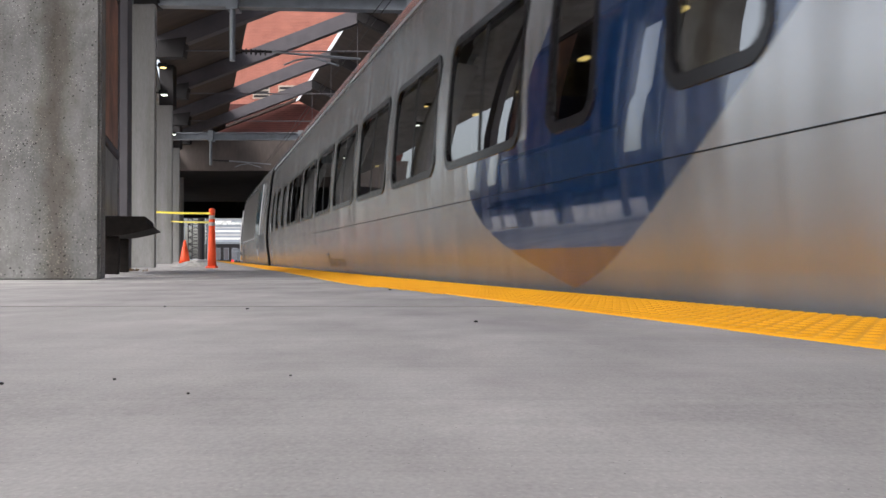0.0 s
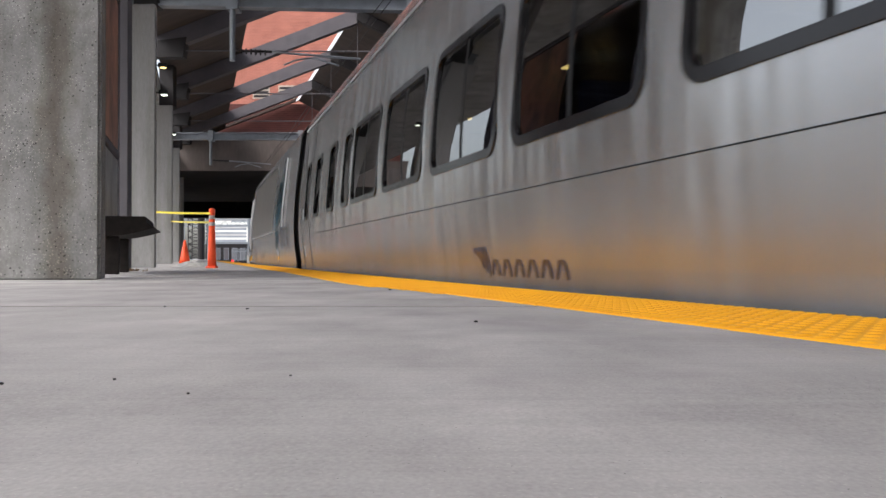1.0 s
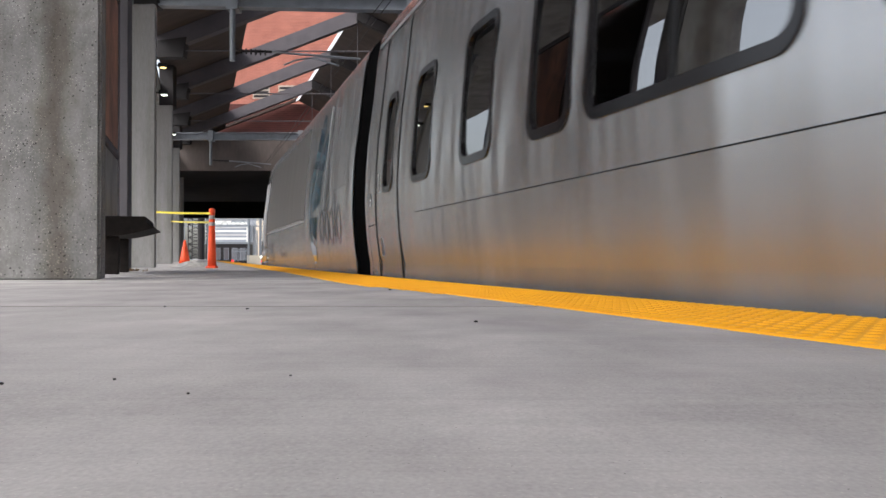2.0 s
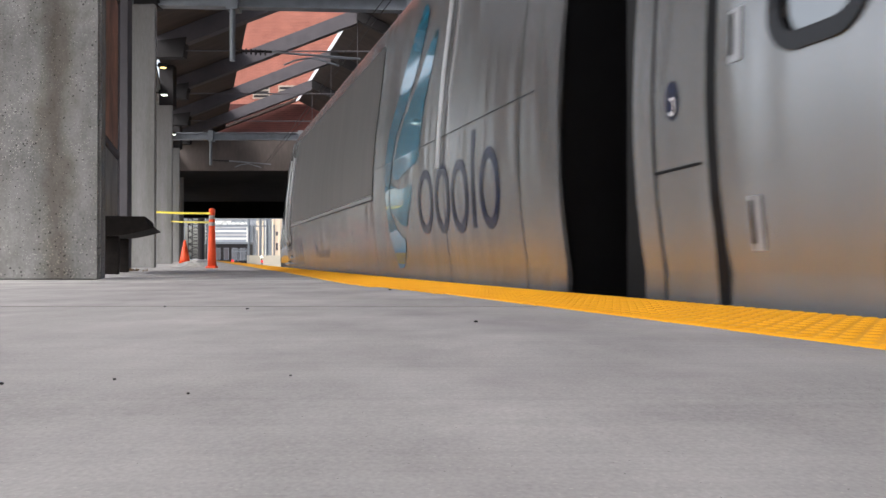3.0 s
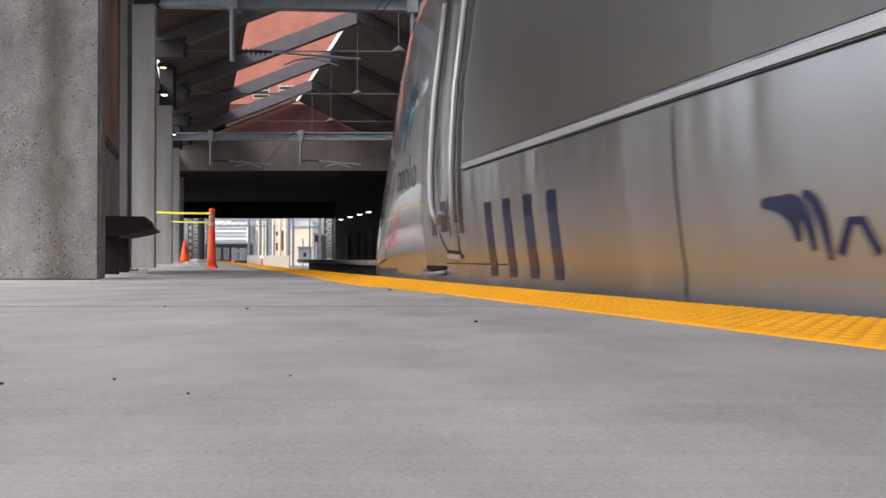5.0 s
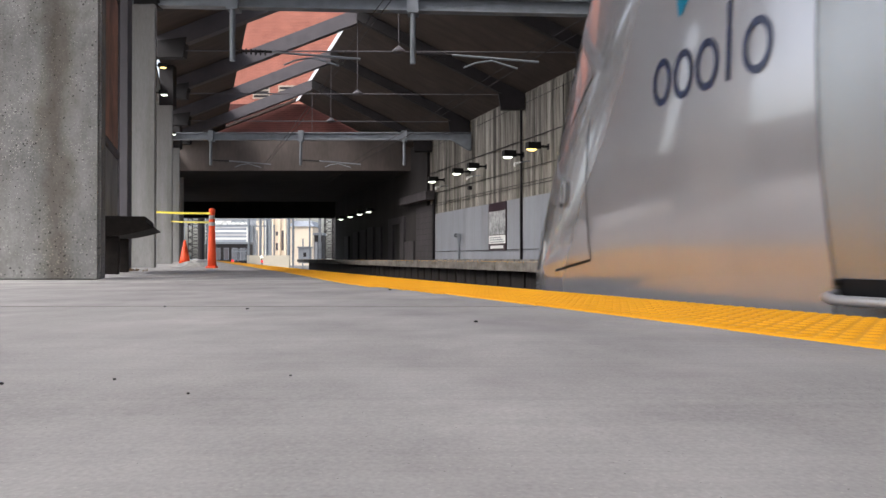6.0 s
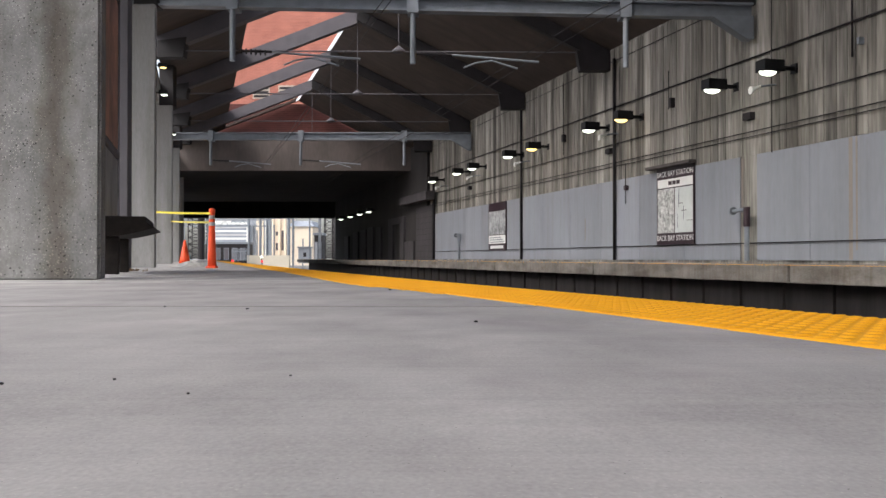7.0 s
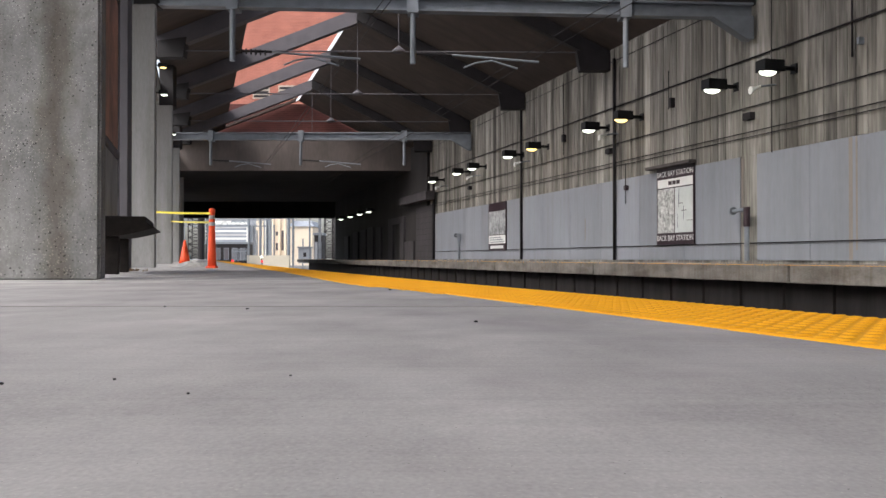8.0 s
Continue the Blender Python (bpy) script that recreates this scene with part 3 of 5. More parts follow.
# One step lighter, still with the tunnel's dark put into the colour.
M_SHADE2 = mat("tunnel_shade_grey_concrete", (0.038, 0.034, 0.038), 0.9, var=0.4, scale=1.5, bump=0.2, fine=9, stretch=(1, 1, 0.4))
TX = 12.3 * COS - 0.15


shutter = empty("roller_shutter", at(0, 0), "dull grey closed roller shutter in the dark tunnel wall", "shutter", "", "structure")
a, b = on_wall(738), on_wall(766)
part("leaf", B(TX - 0.04, b, 0.035, TX, a, 2.9), M_SHADE2, shutter)
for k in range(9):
    part("slat", B(TX - 0.06, b, 0.2 + 0.3 * k, TX - 0.04, a, 0.22 + 0.3 * k), M_SHADE, shutter)
ledge = link("wall_ledge", B(TX - 0.5, on_wall(770), 3.15, TX, on_wall(722), 3.6, bev=0.03), M_SHADE2)
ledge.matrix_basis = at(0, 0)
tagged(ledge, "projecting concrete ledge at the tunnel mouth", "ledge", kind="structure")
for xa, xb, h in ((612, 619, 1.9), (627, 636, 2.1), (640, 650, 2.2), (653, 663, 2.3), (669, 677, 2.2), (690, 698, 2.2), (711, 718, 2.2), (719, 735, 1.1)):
    pl = link("wall_pilaster", B(TX - 0.12, on_wall(xb), 0.035, TX, on_wall(xa), h, bev=0.02), M_SHADE2)
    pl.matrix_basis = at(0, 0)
    tagged(pl, "dark grey concrete pilaster on the tunnel wall, tunnel shade in its colour", "pilaster", "tunnel pilasters", "structure")
lintel = link("niche_lintel", B(TX - 0.12, on_wall(718), 2.2, TX, on_wall(690), 2.6, bev=0.02), M_SHADE2)
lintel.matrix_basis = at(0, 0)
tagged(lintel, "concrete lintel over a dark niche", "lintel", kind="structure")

# Gable wall in the brick copy that has its shade mixed in.
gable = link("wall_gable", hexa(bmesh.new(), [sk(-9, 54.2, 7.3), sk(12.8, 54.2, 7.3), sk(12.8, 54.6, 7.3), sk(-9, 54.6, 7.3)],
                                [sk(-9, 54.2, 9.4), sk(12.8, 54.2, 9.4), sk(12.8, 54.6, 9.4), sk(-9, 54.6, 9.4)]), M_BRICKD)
tagged(gable, "red brick end wall, the shade under the roof put into its colour", "wall", kind="structure")
bb = empty("brick_building", pose(0, 74, 7.3), "tall red brick building behind the station roof", "building", "", "structure")
part("wall", B(-20, 0, 0, 6, 8, 27), M_BRICK, bb)
for k in range(4):
    wx = -15.6 + 2.1 * k
    wf = part("window", B(wx, -0.05, 5.9, wx + 1.4, 0.02, 7.0), M_CREAM, bb, "pale window surround")
    for j in range(3):
        part("louvre", B(wx + 0.1, -0.09, 6.02 + j * 0.33, wx + 1.3, -0.055, 6.2 + j * 0.33), M_DARK, wf)

# ---------------------------------------------------------------- yellow tactile edge


def tile_mesh(w, l):
    bm = B(0, 0, -0.02, w, l, 0.006, bev=0.003)
    me = bpy.data.meshes.new("tile")
    bm.to_mesh(me)
    bm.free()
    me.materials.append(M_YEL)
    return me


strip = empty("tactile_edge", at(0, 0), "bright yellow tactile warning strip with truncated domes along the platform edge", "tactile paving", "", "structure")
N0, N1 = 1.2 * COS, 1.79 * COS
# the strip swells towards the platform where it was laid around an old patch
SWELL = [(0.0, 0.0), (3.7, 0.0), (5.06, 0.09), (5.8, 0.18), (7.0, 0.15), (8.9, 0.09), (12.0, 0.05), (20.0, 0.02), (200.0, 0.0)]


def swell(y):
    for (a, u), (b, v) in zip(SWELL, SWELL[1:]):
        if a <= y <= b:
            return u + (v - u) * (y - a) / (b - a)
    return 0.0


TL = 0.6
tm = tile_mesh(N1 - N0, TL - 0.004)
rng = random.Random(3)
run = part("tile_run", B(0, 0, -0.02, N1 - N0, 21, 0.006), M_YEL, strip)
run.location = (N0, -24.01, 0)
s = -3.0
while s < 110:
    yc = (s + 1.4 * SIN) * COS
    if s > 70:
        bm = B(0, 0, -0.02, N1 - N0, 42, 0.006)
        ob = part("tile_run", bm, M_YEL, strip)
        ob.location = (N0, s, floor_z(yc))
        break
    ob = new("tile", tm)
    ob.parent = strip
    j = rng.uniform(-0.006, 0.006) + swell(yc) * COS
    dz = (floor_z(yc + 0.3) - floor_z(yc - 0.3)) / 0.6
    ob.matrix_basis = pose(N0 - j, s, floor_z(yc), math.degrees(math.atan(dz)), 0, 0) @ Matrix.Diagonal(((N1 - N0 + j) / (N1 - N0), 1, 1, 1))
    s += TL
# the raised domes, too many to count
V, F = [], []
s = 0.2
while s < 24:
    yc = (s + 1.4 * SIN) * COS
    zf = floor_z(yc) + 0.005
    sw = swell(yc) * COS
    for k in range(10 + int(sw / 0.0595)):
        x = N1 - 0.03 - k * 0.0577
        b0 = len(V)
        for r, z in ((0.0205, 0.0), (0.0135, 0.0045)):
            for q in range(8):
                V.append((x + r * math.cos(q * math.pi / 4), s + r * math.sin(q * math.pi / 4), zf + z))
        for q in range(8):
            F.append((b0 + q, b0 + (q + 1) % 8, b0 + 8 + (q + 1) % 8, b0 + 8 + q))
        F.append(tuple(b0 + 8 + q for q in range(8)))
    s += 0.0595
me = bpy.data.meshes.new("domes")
me.from_pydata(V, [], F)
me.materials.append(M_YEL)
domes = new("domes", me)
domes.parent = strip
tagged(domes, kind="stuff")


# ---------------------------------------------------------------- right wall: panels, conduits, lamps, boards
WX = 12.3 * COS


def wall_y(x):
    """Depth on the right wall by the bearing of a sight line."""
    return 19680.0 / (x - 350.0)


cladding = empty("wall_cladding", at(0, 0), "flat grey painted panels along the foot of the wall", "wall panels", "", "structure")
s0, s1 = S(12.3, 7.0), S(12.3, 47.5)
gap = (S(12.3, wall_y(1342)), S(12.3, wall_y(1312)))
edges = [gap[1] + 2.42 * k for k in range(-10, 20)]
edges = [e for e in edges if s0 < e < s1] + [s1]
pos = s0
cuts = sorted(edges + [gap[0]])
for c in cuts:
    a, b = pos, c
    pos = c
    if b - a < 0.1 or (abs(a - gap[0]) < 0.02 and abs(b - gap[1]) < 0.02):
        continue
    part("panel", B(WX - 0.03, a + 0.006, 0.1, WX + 0.01, b - 0.006, 2.43, bev=0.004), M_PANEL, cladding)

M_RUST = mat("pale_rust_stain", (0.24, 0.21, 0.185), 0.85, var=0.2, scale=3, bump=0.0, stretch=(1, 1, 0.2))
for x, w, z0, z1 in ((1512, 0.10, 0.12, 2.42), (1521, 0.05, 0.3, 2.42), (1318, 0.05, 1.1, 2.4), (1038, 0.05, 0.7, 1.4)):
    a = S(12.3, wall_y(x))
    part("rust_streak", B(WX - 0.0325, a, z0, WX - 0.028, a + w, z1), M_RUST, cladding, "rusty run-off streak")

# vertical formwork ribs above the panels
ribs = empty("wall_relief", at(0, 0), "raised board marks cast in the streaked concrete wall", "wall relief", "", "structure")
rg = random.Random(5)
ss = s0
while ss < 45.6:
    w = rg.uniform(0.16, 0.34)
    part("board_mark", B(WX - rg.uniform(0.004, 0.02), ss, 2.44, WX + 0.02, ss + w, 6.3), M_WALL, ribs)
    ss += w + rg.uniform(0.005, 0.12)


def pipe(name, pts, r, label, category, group=""):
    bm = bmesh.new()
    tube(bm, pts, r, 8)
    ob = link(name, bm, M_DARK, smooth=True)
    ob.matrix_basis = at(0, 0)
    return tagged(ob, label, category, group, "structure")


for z, r in ((4.58, 0.02), (3.5, 0.015), (2.95, 0.012), (2.84, 0.012), (5.95, 0.012)):
    pipe("conduit", [(WX - 0.05, S(12.3, 9), z), (WX - 0.05, S(12.3, 30), z), (WX - 0.05, S(12.3, 52), z)], r, "thin dark conduit run along the concrete wall", "conduit", "wall conduits")
pipe("conduit", [(WX - 0.06, S(12.3, 9), 0.48), (WX - 0.06, S(12.3, 52), 0.48)], 0.012, "thin dark cable along the grey wall panels", "conduit", "wall conduits")
for x, z0, z1, r in ((1093, 0.1, 6.0, 0.05), (927, 0.1, 6.0, 0.05), (771, 0.1, 4.0, 0.06), (1374, 2.4, 6.2, 0.012), (1518, 3.9, 6.2, 0.02), (1190, 4.0, 5.0, 0.012), (1113, 1.7, 2.85, 0.012), (1002, 3.6, 6.0, 0.015)):
    pipe("downpipe", [(WX - 0.1, S(12.3, wall_y(x)), z0), (WX - 0.1, S(12.3, wall_y(x)), z1)], r, "dark vertical pipe on the concrete wall", "pipe", "wall pipes")


def standpipe(x, red):
    y = wall_y(x)
    sp = empty("standpipe", at(12.05, y, 0.09), "short steel standpipe with a valve beside the wall" if not red else "red-painted fire standpipe with a valve beside the wall", "standpipe", "standpipes")
    bm = bmesh.new()
    tube(bm, [(0, 0, 0), (0, 0, 1.15)], 0.055, 10)
    part("riser", bm, M_STEEL, sp)
    bm = bmesh.new()
    tube(bm, [(0, 0, 0.75), (0, 0, 1.18)], 0.075, 10)
    part("valve_body", bm, M_MAROON if red else M_STEEL, sp, "dull red valve body" if red else "")
    bm = bmesh.new()
    tube(bm, [(0, -0.02, 1.12), (0, 0.5, 1.12)], 0.045, 10)
    tube(bm, [(0, 0.5, 1.12), (0, 0.56, 1.12)], 0.09, 10)
    part("outlet", bm, M_STEEL, sp)


standpipe(1342, True)
standpipe(822, False)


def wall_lamp(lens, group="wall lamps"):
    wl = empty("wall_lamp", Matrix.Identity(4), "black box floodlight with a glowing lens on a wall arm", "lamp", group)
    bm = bmesh.new()
    box(bm, -0.05, -0.17, 0.0, 0.42, 0.17, 0.24, bev=0.015)
    part("housing", bm, M_BLACK, wl)
    bm = bmesh.new()
    box(bm, 0.42, -0.05, 0.06, 0.74, 0.05, 0.14, bev=0.01)
    box(bm, 0.74, -0.1, 0.0, 0.79, 0.1, 0.2)
    part("arm", bm, M_BLACK, wl)
    bm = bmesh.new()
    bmesh.ops.create_uvsphere(bm, u_segments=16, v_segments=8, radius=1.0)
    for v in bm.verts:
        v.co = Vector((0.13 + v.co.x * 0.19, v.co.y * 0.13, 0.005 + min(v.co.z, 0.1) * 0.085))
    part("lens", bm, lens, wl, "glowing lens", smooth=True)
    return wl


lw, ly = wall_lamp(M_LAMPW), wall_lamp(M_LAMPY)
lw.matrix_basis, ly.matrix_basis = at(11.5, 1600 * 11.5 / 1000, 3.95), at(11.5, 1600 * 11.5 / 742, 3.95)
for x in (1252, 1035, 893, 830, 803, 760):
    copy_thing(lw, at(11.5, 1600 * 11.5 / (x - 350.0), 3.95))
copy_thing(ly, at(11.5, 1600 * 11.5 / 585.0, 3.95))
for y in (61.5, 65, 69, 73.5):
    copy_thing(lw, at(11.5, y, 3.3))
for dx, y, z, src in ((-0.68, 18.8, 4.12, ly), (-0.66, 18.8, 3.55, lw), (-0.78, 31.2, 4.42, lw)):
    copy_thing(src, at(dx, y, z, 180) @ Matrix.Scale(0.36, 4))


def horn(x, y_px):
    y = 1600 * 11.8 / (x - 350.0)
    z = 0.15 + (457 - y_px) / 1600 * y
    h = empty("horn_speaker", at(11.8, y, z), "small white horn loudspeaker on the concrete wall", "loudspeaker", "wall loudspeakers")
    bm = bmesh.new()
    lathe(bm, [(0.025, 0.0), (0.035, 0.12), (0.08, 0.24), (0.085, 0.25)], 12)
    for v in bm.verts:
        v.co = Vector((0.1 - v.co.z, v.co.x, v.co.y - 0.4 * v.co.z))
    part("horn", bm, M_WHITE, h)
    bm = bmesh.new()
    tube(bm, [(0.08, 0, 0), (0.47, 0, 0.05)], 0.02)
    part("bracket", bm, M_STEEL, h)


for x, y in ((1340, 152), (1069, 238), (917, 287), (832, 312), (776, 330)):
    horn(x, y)


def lettering(text, size, material, parent, m, label):
    cu = bpy.data.curves.new("lettering", "FONT")
    cu.body, cu.size, cu.align_x, cu.align_y, cu.extrude = text, size, "CENTER", "CENTER", 0.002
    tmp = bpy.data.objects.new("lettering_curve", cu)
    scene.collection.objects.link(tmp)
    me = bpy.data.meshes.new_from_object(tmp.evaluated_get(bpy.context.evaluated_depsgraph_get()))
    bpy.data.objects.remove(tmp)
    me.materials.append(material)
    ob = new("lettering", me)
    ob.parent = parent
    ob.matrix_basis = m
    ob["label"] = label
    return ob


M_MAPA = mat("street_map_print", (0.36, 0.37, 0.36), 0.5, var=0.9, scale=12, bump=0.0, fine=40, col2=(0.8, 0.8, 0.78))
M_MAPB = mat("route_map_print", (0.55, 0.58, 0.57), 0.5, var=0.12, scale=3, bump=0.0, fine=20)
M_PHOTO = mat("grey_photo_print", (0.30, 0.31, 0.32), 0.5, var=0.9, scale=2.0, bump=0.0, fine=8)


def face(u0, u1, z0, z1, x=-0.03):
    return B(x - 0.006, -u1, z0, x, -u0, z1)


def station_board(y0, y1, z0, z1):
    """A framed station map board; u runs along its face in reading direction."""
    yc = (y0 + y1) / 2
    w = (y0 - y1) / COS
    bd = empty("station_board", at(12.25, yc, 0), "maroon framed station map board on the grey panels", "map board")
    h = w / 2
    part("frame", B(-0.03, -h, z0, 0.0, h, z1, bev=0.004), M_MAROON, bd, "maroon board frame")
    part("hood", B(-0.2, -h - 0.04, z1, 0.0, h + 0.35, z1 + 0.08, bev=0.006), M_UNDER, bd, "dark weathered hood above the board")
    part("street_map", face(-h + 0.05, -0.02, z0 + 0.3, z1 - 0.55), M_MAPA, bd, "grey printed street map")
    part("route_map", face(0.02, h - 0.05, z0 + 0.3, z1 - 0.55), M_MAPB, bd, "pale printed route map")
    part("title_strip", face(-h + 0.05, h - 0.05, z1 - 0.52, z1 - 0.3), M_WHITE, bd, "white title strip")
    for k in range(3):
        part("print_bar", face(-0.3 + 0.2 * k, -0.14 + 0.2 * k, z1 - 0.46, z1 - 0.36, -0.037), M_MAROON, bd)
    rg2 = random.Random(8)
    for k in range(7):
        ua = rg2.uniform(0.1, h - 0.3)
        zz = z0 + 0.4 + rg2.random() * (z1 - z0 - 1.1)
        if k % 2:
            part("route_line", face(ua, ua + 0.25, zz, zz + 0.015, -0.037), M_MAROON, bd)
        else:
            part("route_line", face(ua, ua + 0.015, zz - 0.2, zz + 0.15, -0.037), M_STEEL, bd)
    m = Matrix(((0, 0, -1, -0.038), (-1, 0, 0, 0), (0, 1, 0, z1 - 0.17), (0, 0, 0, 1)))
    lettering("BACK BAY STATION", 0.2, M_WHITE, bd, m, "white station name lettering")
    m = m.copy()
    m[2][3] = z0 + 0.16
    lettering("BACK BAY STATION", 0.2, M_WHITE, bd, m, "white station name lettering")


def wall_box(px, py, w, h, material, label, category, name):
    y = wall_y(px)
    z = 0.15 + (457.0 - py) / 1600.0 * y
    wb = link(name, B(-0.14, -w / 2, -h / 2, 0.0, w / 2, h / 2, bev=0.012), material)
    wb.matrix_basis = at(12.3, y, z)
    tagged(wb, label, category)


wall_box(1113, 333, 0.11, 0.14, M_MAROON, "small red alarm call box on the grey panels", "call box", "call_box")
wall_box(1531, 72, 0.07, 0.13, M_STEEL, "small grey junction box on the concrete wall", "junction box", "junction_box")
wall_box(1194, 182, 0.14, 0.24, M_DARK, "dark junction box on the concrete wall", "junction box", "junction_box")
wall_box(1002, 245, 0.14, 0.24, M_DARK, "dark junction box on the concrete wall", "junction box", "junction_box")
wall_box(1331, 206, 0.3, 0.16, M_DARK, "dark camera housing on the concrete wall", "camera", "wall_camera")
wall_box(1082, 268, 0.3, 0.16, M_DARK, "dark camera housing on the concrete wall", "camera", "wall_camera")
wall_box(834, 333, 0.3, 0.16, M_DARK, "dark camera housing on the concrete wall", "camera", "wall_camera")

station_board(wall_y(1168), wall_y(1234), 0.5, 2.5)


def poster_board(y0, y1, z0, z1):
    yc, w = (y0 + y1) / 2, (y0 - y1) / COS
    h = w / 2
    bd = empty("poster_board", at(12.25, yc, 0), "maroon framed board with a grey poster on the wall panels", "poster")
    part("frame", B(-0.03, -h, z0, 0.0, h, z1, bev=0.004), M_MAROON, bd, "maroon board frame")
    part("poster", face(-h + 0.06, h - 0.06, z0 + 0.65, z1 - 0.35), M_PHOTO, bd, "grey photographic poster")
    part("caption_strip", face(-h + 0.06, h - 0.06, z0 + 0.28, z0 + 0.62), M_WHITE, bd, "white caption strip")
    for k in range(3):
        part("print_bar", face(-h + 0.2, h - 0.2 - 0.2 * k, z0 + 0.33 + 0.09 * k, z0 + 0.36 + 0.09 * k, -0.037), M_STEEL, bd)
    part("print_bar", face(-h + 0.3, h - 0.3, z0 + 0.08, z0 + 0.2, -0.037), M_WHITE, bd)


poster_board(wall_y(868), wall_y(899), 0.46, 2.42)


# ---------------------------------------------------------------- things on the near platform
def place(x, y, z=None):
    """A spot on the platform by its bearing and depth."""
    return (x - 784.0) / 1600.0 * y, y, floor_z(y) if z is None else z


def tall_cone():
    x, y, z = place(375, 17.5)
    c = empty("channelizer_cone", pose(x, y, z), "tall slim orange traffic channelizer with pale bands", "traffic cone")
    bm = bmesh.new()
    lathe(bm, [(0.085, 0.04), (0.075, 0.3), (0.055, 1.0), (0.05, 1.05), (0.06, 1.06), (0.06, 1.14), (0.03, 1.16)], 16)
    part("post", bm, M_ORANGE, c, smooth=True)
    bm = bmesh.new()
    box(bm, -0.1, -0.1, 0, 0.1, 0.1, 0.04, bev=0.012)
    part("base", bm, M_ORANGE, c)
    for z0 in (0.82, 0.95):
        bm = bmesh.new()
        lathe(bm, [(0.066 - (z0 - 0.8) * 0.05, z0), (0.062 - (z0 - 0.8) * 0.05, z0 + 0.07)], 16)
        part("band", bm, M_SAND, c, "pale reflective band")


tall_cone()
x, y, z = place(327, 26)
c = empty("traffic_cone", pose(x, y, z), "small orange traffic cone behind a heap of gravel", "traffic cone")
bm = bmesh.new()
lathe(bm, [(0.17, 0.03), (0.13, 0.2), (0.03, 0.7), (0.02, 0.71)], 18)
part("cone", bm, M_ORANGE, c, smooth=True)
bm = bmesh.new()
box(bm, -0.2, -0.2, 0, 0.2, 0.2, 0.04, bev=0.02)
part("base", bm, M_ORANGE, c)

# heap of gravel
x, y, z = place(343, 21)
bm = bmesh.new()
bmesh.ops.create_grid(bm, x_segments=40, y_segments=40, size=0.7)
for v in bm.verts:
    r = math.hypot(v.co.x / 0.55, v.co.y / 0.6)
    v.co.z = max(-0.01, 0.15 * max(0.0, 1 - r) ** 0.8 + 0.03 * (noise.noise(v.co * 9) if r < 1 else 0))
heap = link("gravel_heap", bm, M_SAND)
heap.matrix_basis = pose(x, y, z)
tagged(heap, "low heap of pale grey gravel on the platform", "gravel", kind="stuff")


def tape(pts, name="caution_tape"):
    bm = bmesh.new()
    pts = [Vector(p) for p in pts]
    rows = []
    for i in range(13):
        t = i / 12
        p = pts[0].lerp(pts[1], t) - Vector((0, 0, 0.008 * math.sin(math.pi * t)))
        rows.append([bm.verts.new(p + Vector((0, dy, dz))) for dy, dz in ((0, -0.02), (0.003, -0.02), (0.003, 0.02), (0, 0.02))])
    for a, b in zip(rows, rows[1:]):
        for k in range(4):
            bm.faces.new((a[k], a[(k + 1) % 4], b[(k + 1) % 4], b[k]))
    bm.faces.new(rows[0])
    bm.faces.new(rows[-1][::-1])
    tagged(link(name, bm, M_TAPE), "yellow caution tape strung from a pier to a traffic cone", "tape", "caution tapes")


def at_px(x, yp, y):
    return ((x - 784.0) / 1600.0 * y, y, 0.15 + (457.0 - yp) / 1600.0 * y)


tape([at_px(276, 375.5, 18.5), at_px(372, 378, 17.4)])
tape([at_px(302, 392, 30.9), at_px(372, 394, 17.6)])

# bench against the glass windbreak
bench = empty("bench", at(-1.12, 10.3, floor_z(10.5)), "dark weathered wooden bench beside a concrete pier", "bench")
prof = [(0.0, 0.43), (0.3, 0.46), (0.47, 0.5), (0.6, 0.54), (0.5, 0.6), (0.5, 0.67), (0.0, 0.67)]
bm = bmesh.new()
a = [bm.verts.new((px, 0, pz)) for px, pz in prof]
b = [bm.verts.new((px, 1.9, pz)) for px, pz in prof]
bm.faces.new(a)
bm.faces.new(b[::-1])
for i in range(len(prof)):
    j = (i + 1) % len(prof)
    bm.faces.new((a[i], b[i], b[j], a[j]))
bmesh.ops.bevel(bm, geom=list(bm.edges), offset=0.008, segments=2, affect="EDGES")
part("seat", bm, M_WOOD, bench)
for yy in (0.08, 1.6):
    part("leg", B(0.0, yy, 0.0, 0.2, yy + 0.16, 0.44, bev=0.01), M_WOOD, bench)

shelter = empty("windbreak", at(-1.2, 9.0, 0), "glazed windbreak with a grey steel frame behind the bench", "windbreak")
for z0, z1 in ((0.55, 1.62), (1.70, 3.9)):
    p = part("pane", B(0.0, 0.05, z0, 0.012, 4.45, z1), G_SHEL, shelter)
    p.visible_shadow = False
for z in (0.5, 1.66, 3.95):
    part("rail", B(-0.03, 0.0, z - 0.04, 0.04, 4.5, z + 0.04, bev=0.006), M_RAFT, shelter)
for yy in (0.0, 4.46):
    part("mullion", B(-0.03, yy, -0.05, 0.04, yy + 0.06, 3.99, bev=0.006), M_RAFT, shelter)
# Opaque mottled sheets just in front of the windbreak panes.
M_MOTTLE = mat("mottled_orange_sheet", (0.15, 0.13, 0.13), 0.5, var=0.8, scale=1.6, bump=0.0, fine=9, stretch=(1, 0.7, 0.55), col2=(0.55, 0.26, 0.17), grain=0.5)
M_MOTTLEG = mat("mottled_grey_sheet", (0.22, 0.22, 0.22), 0.5, var=0.6, scale=2.2, bump=0.0, fine=12, stretch=(1, 1, 0.5))
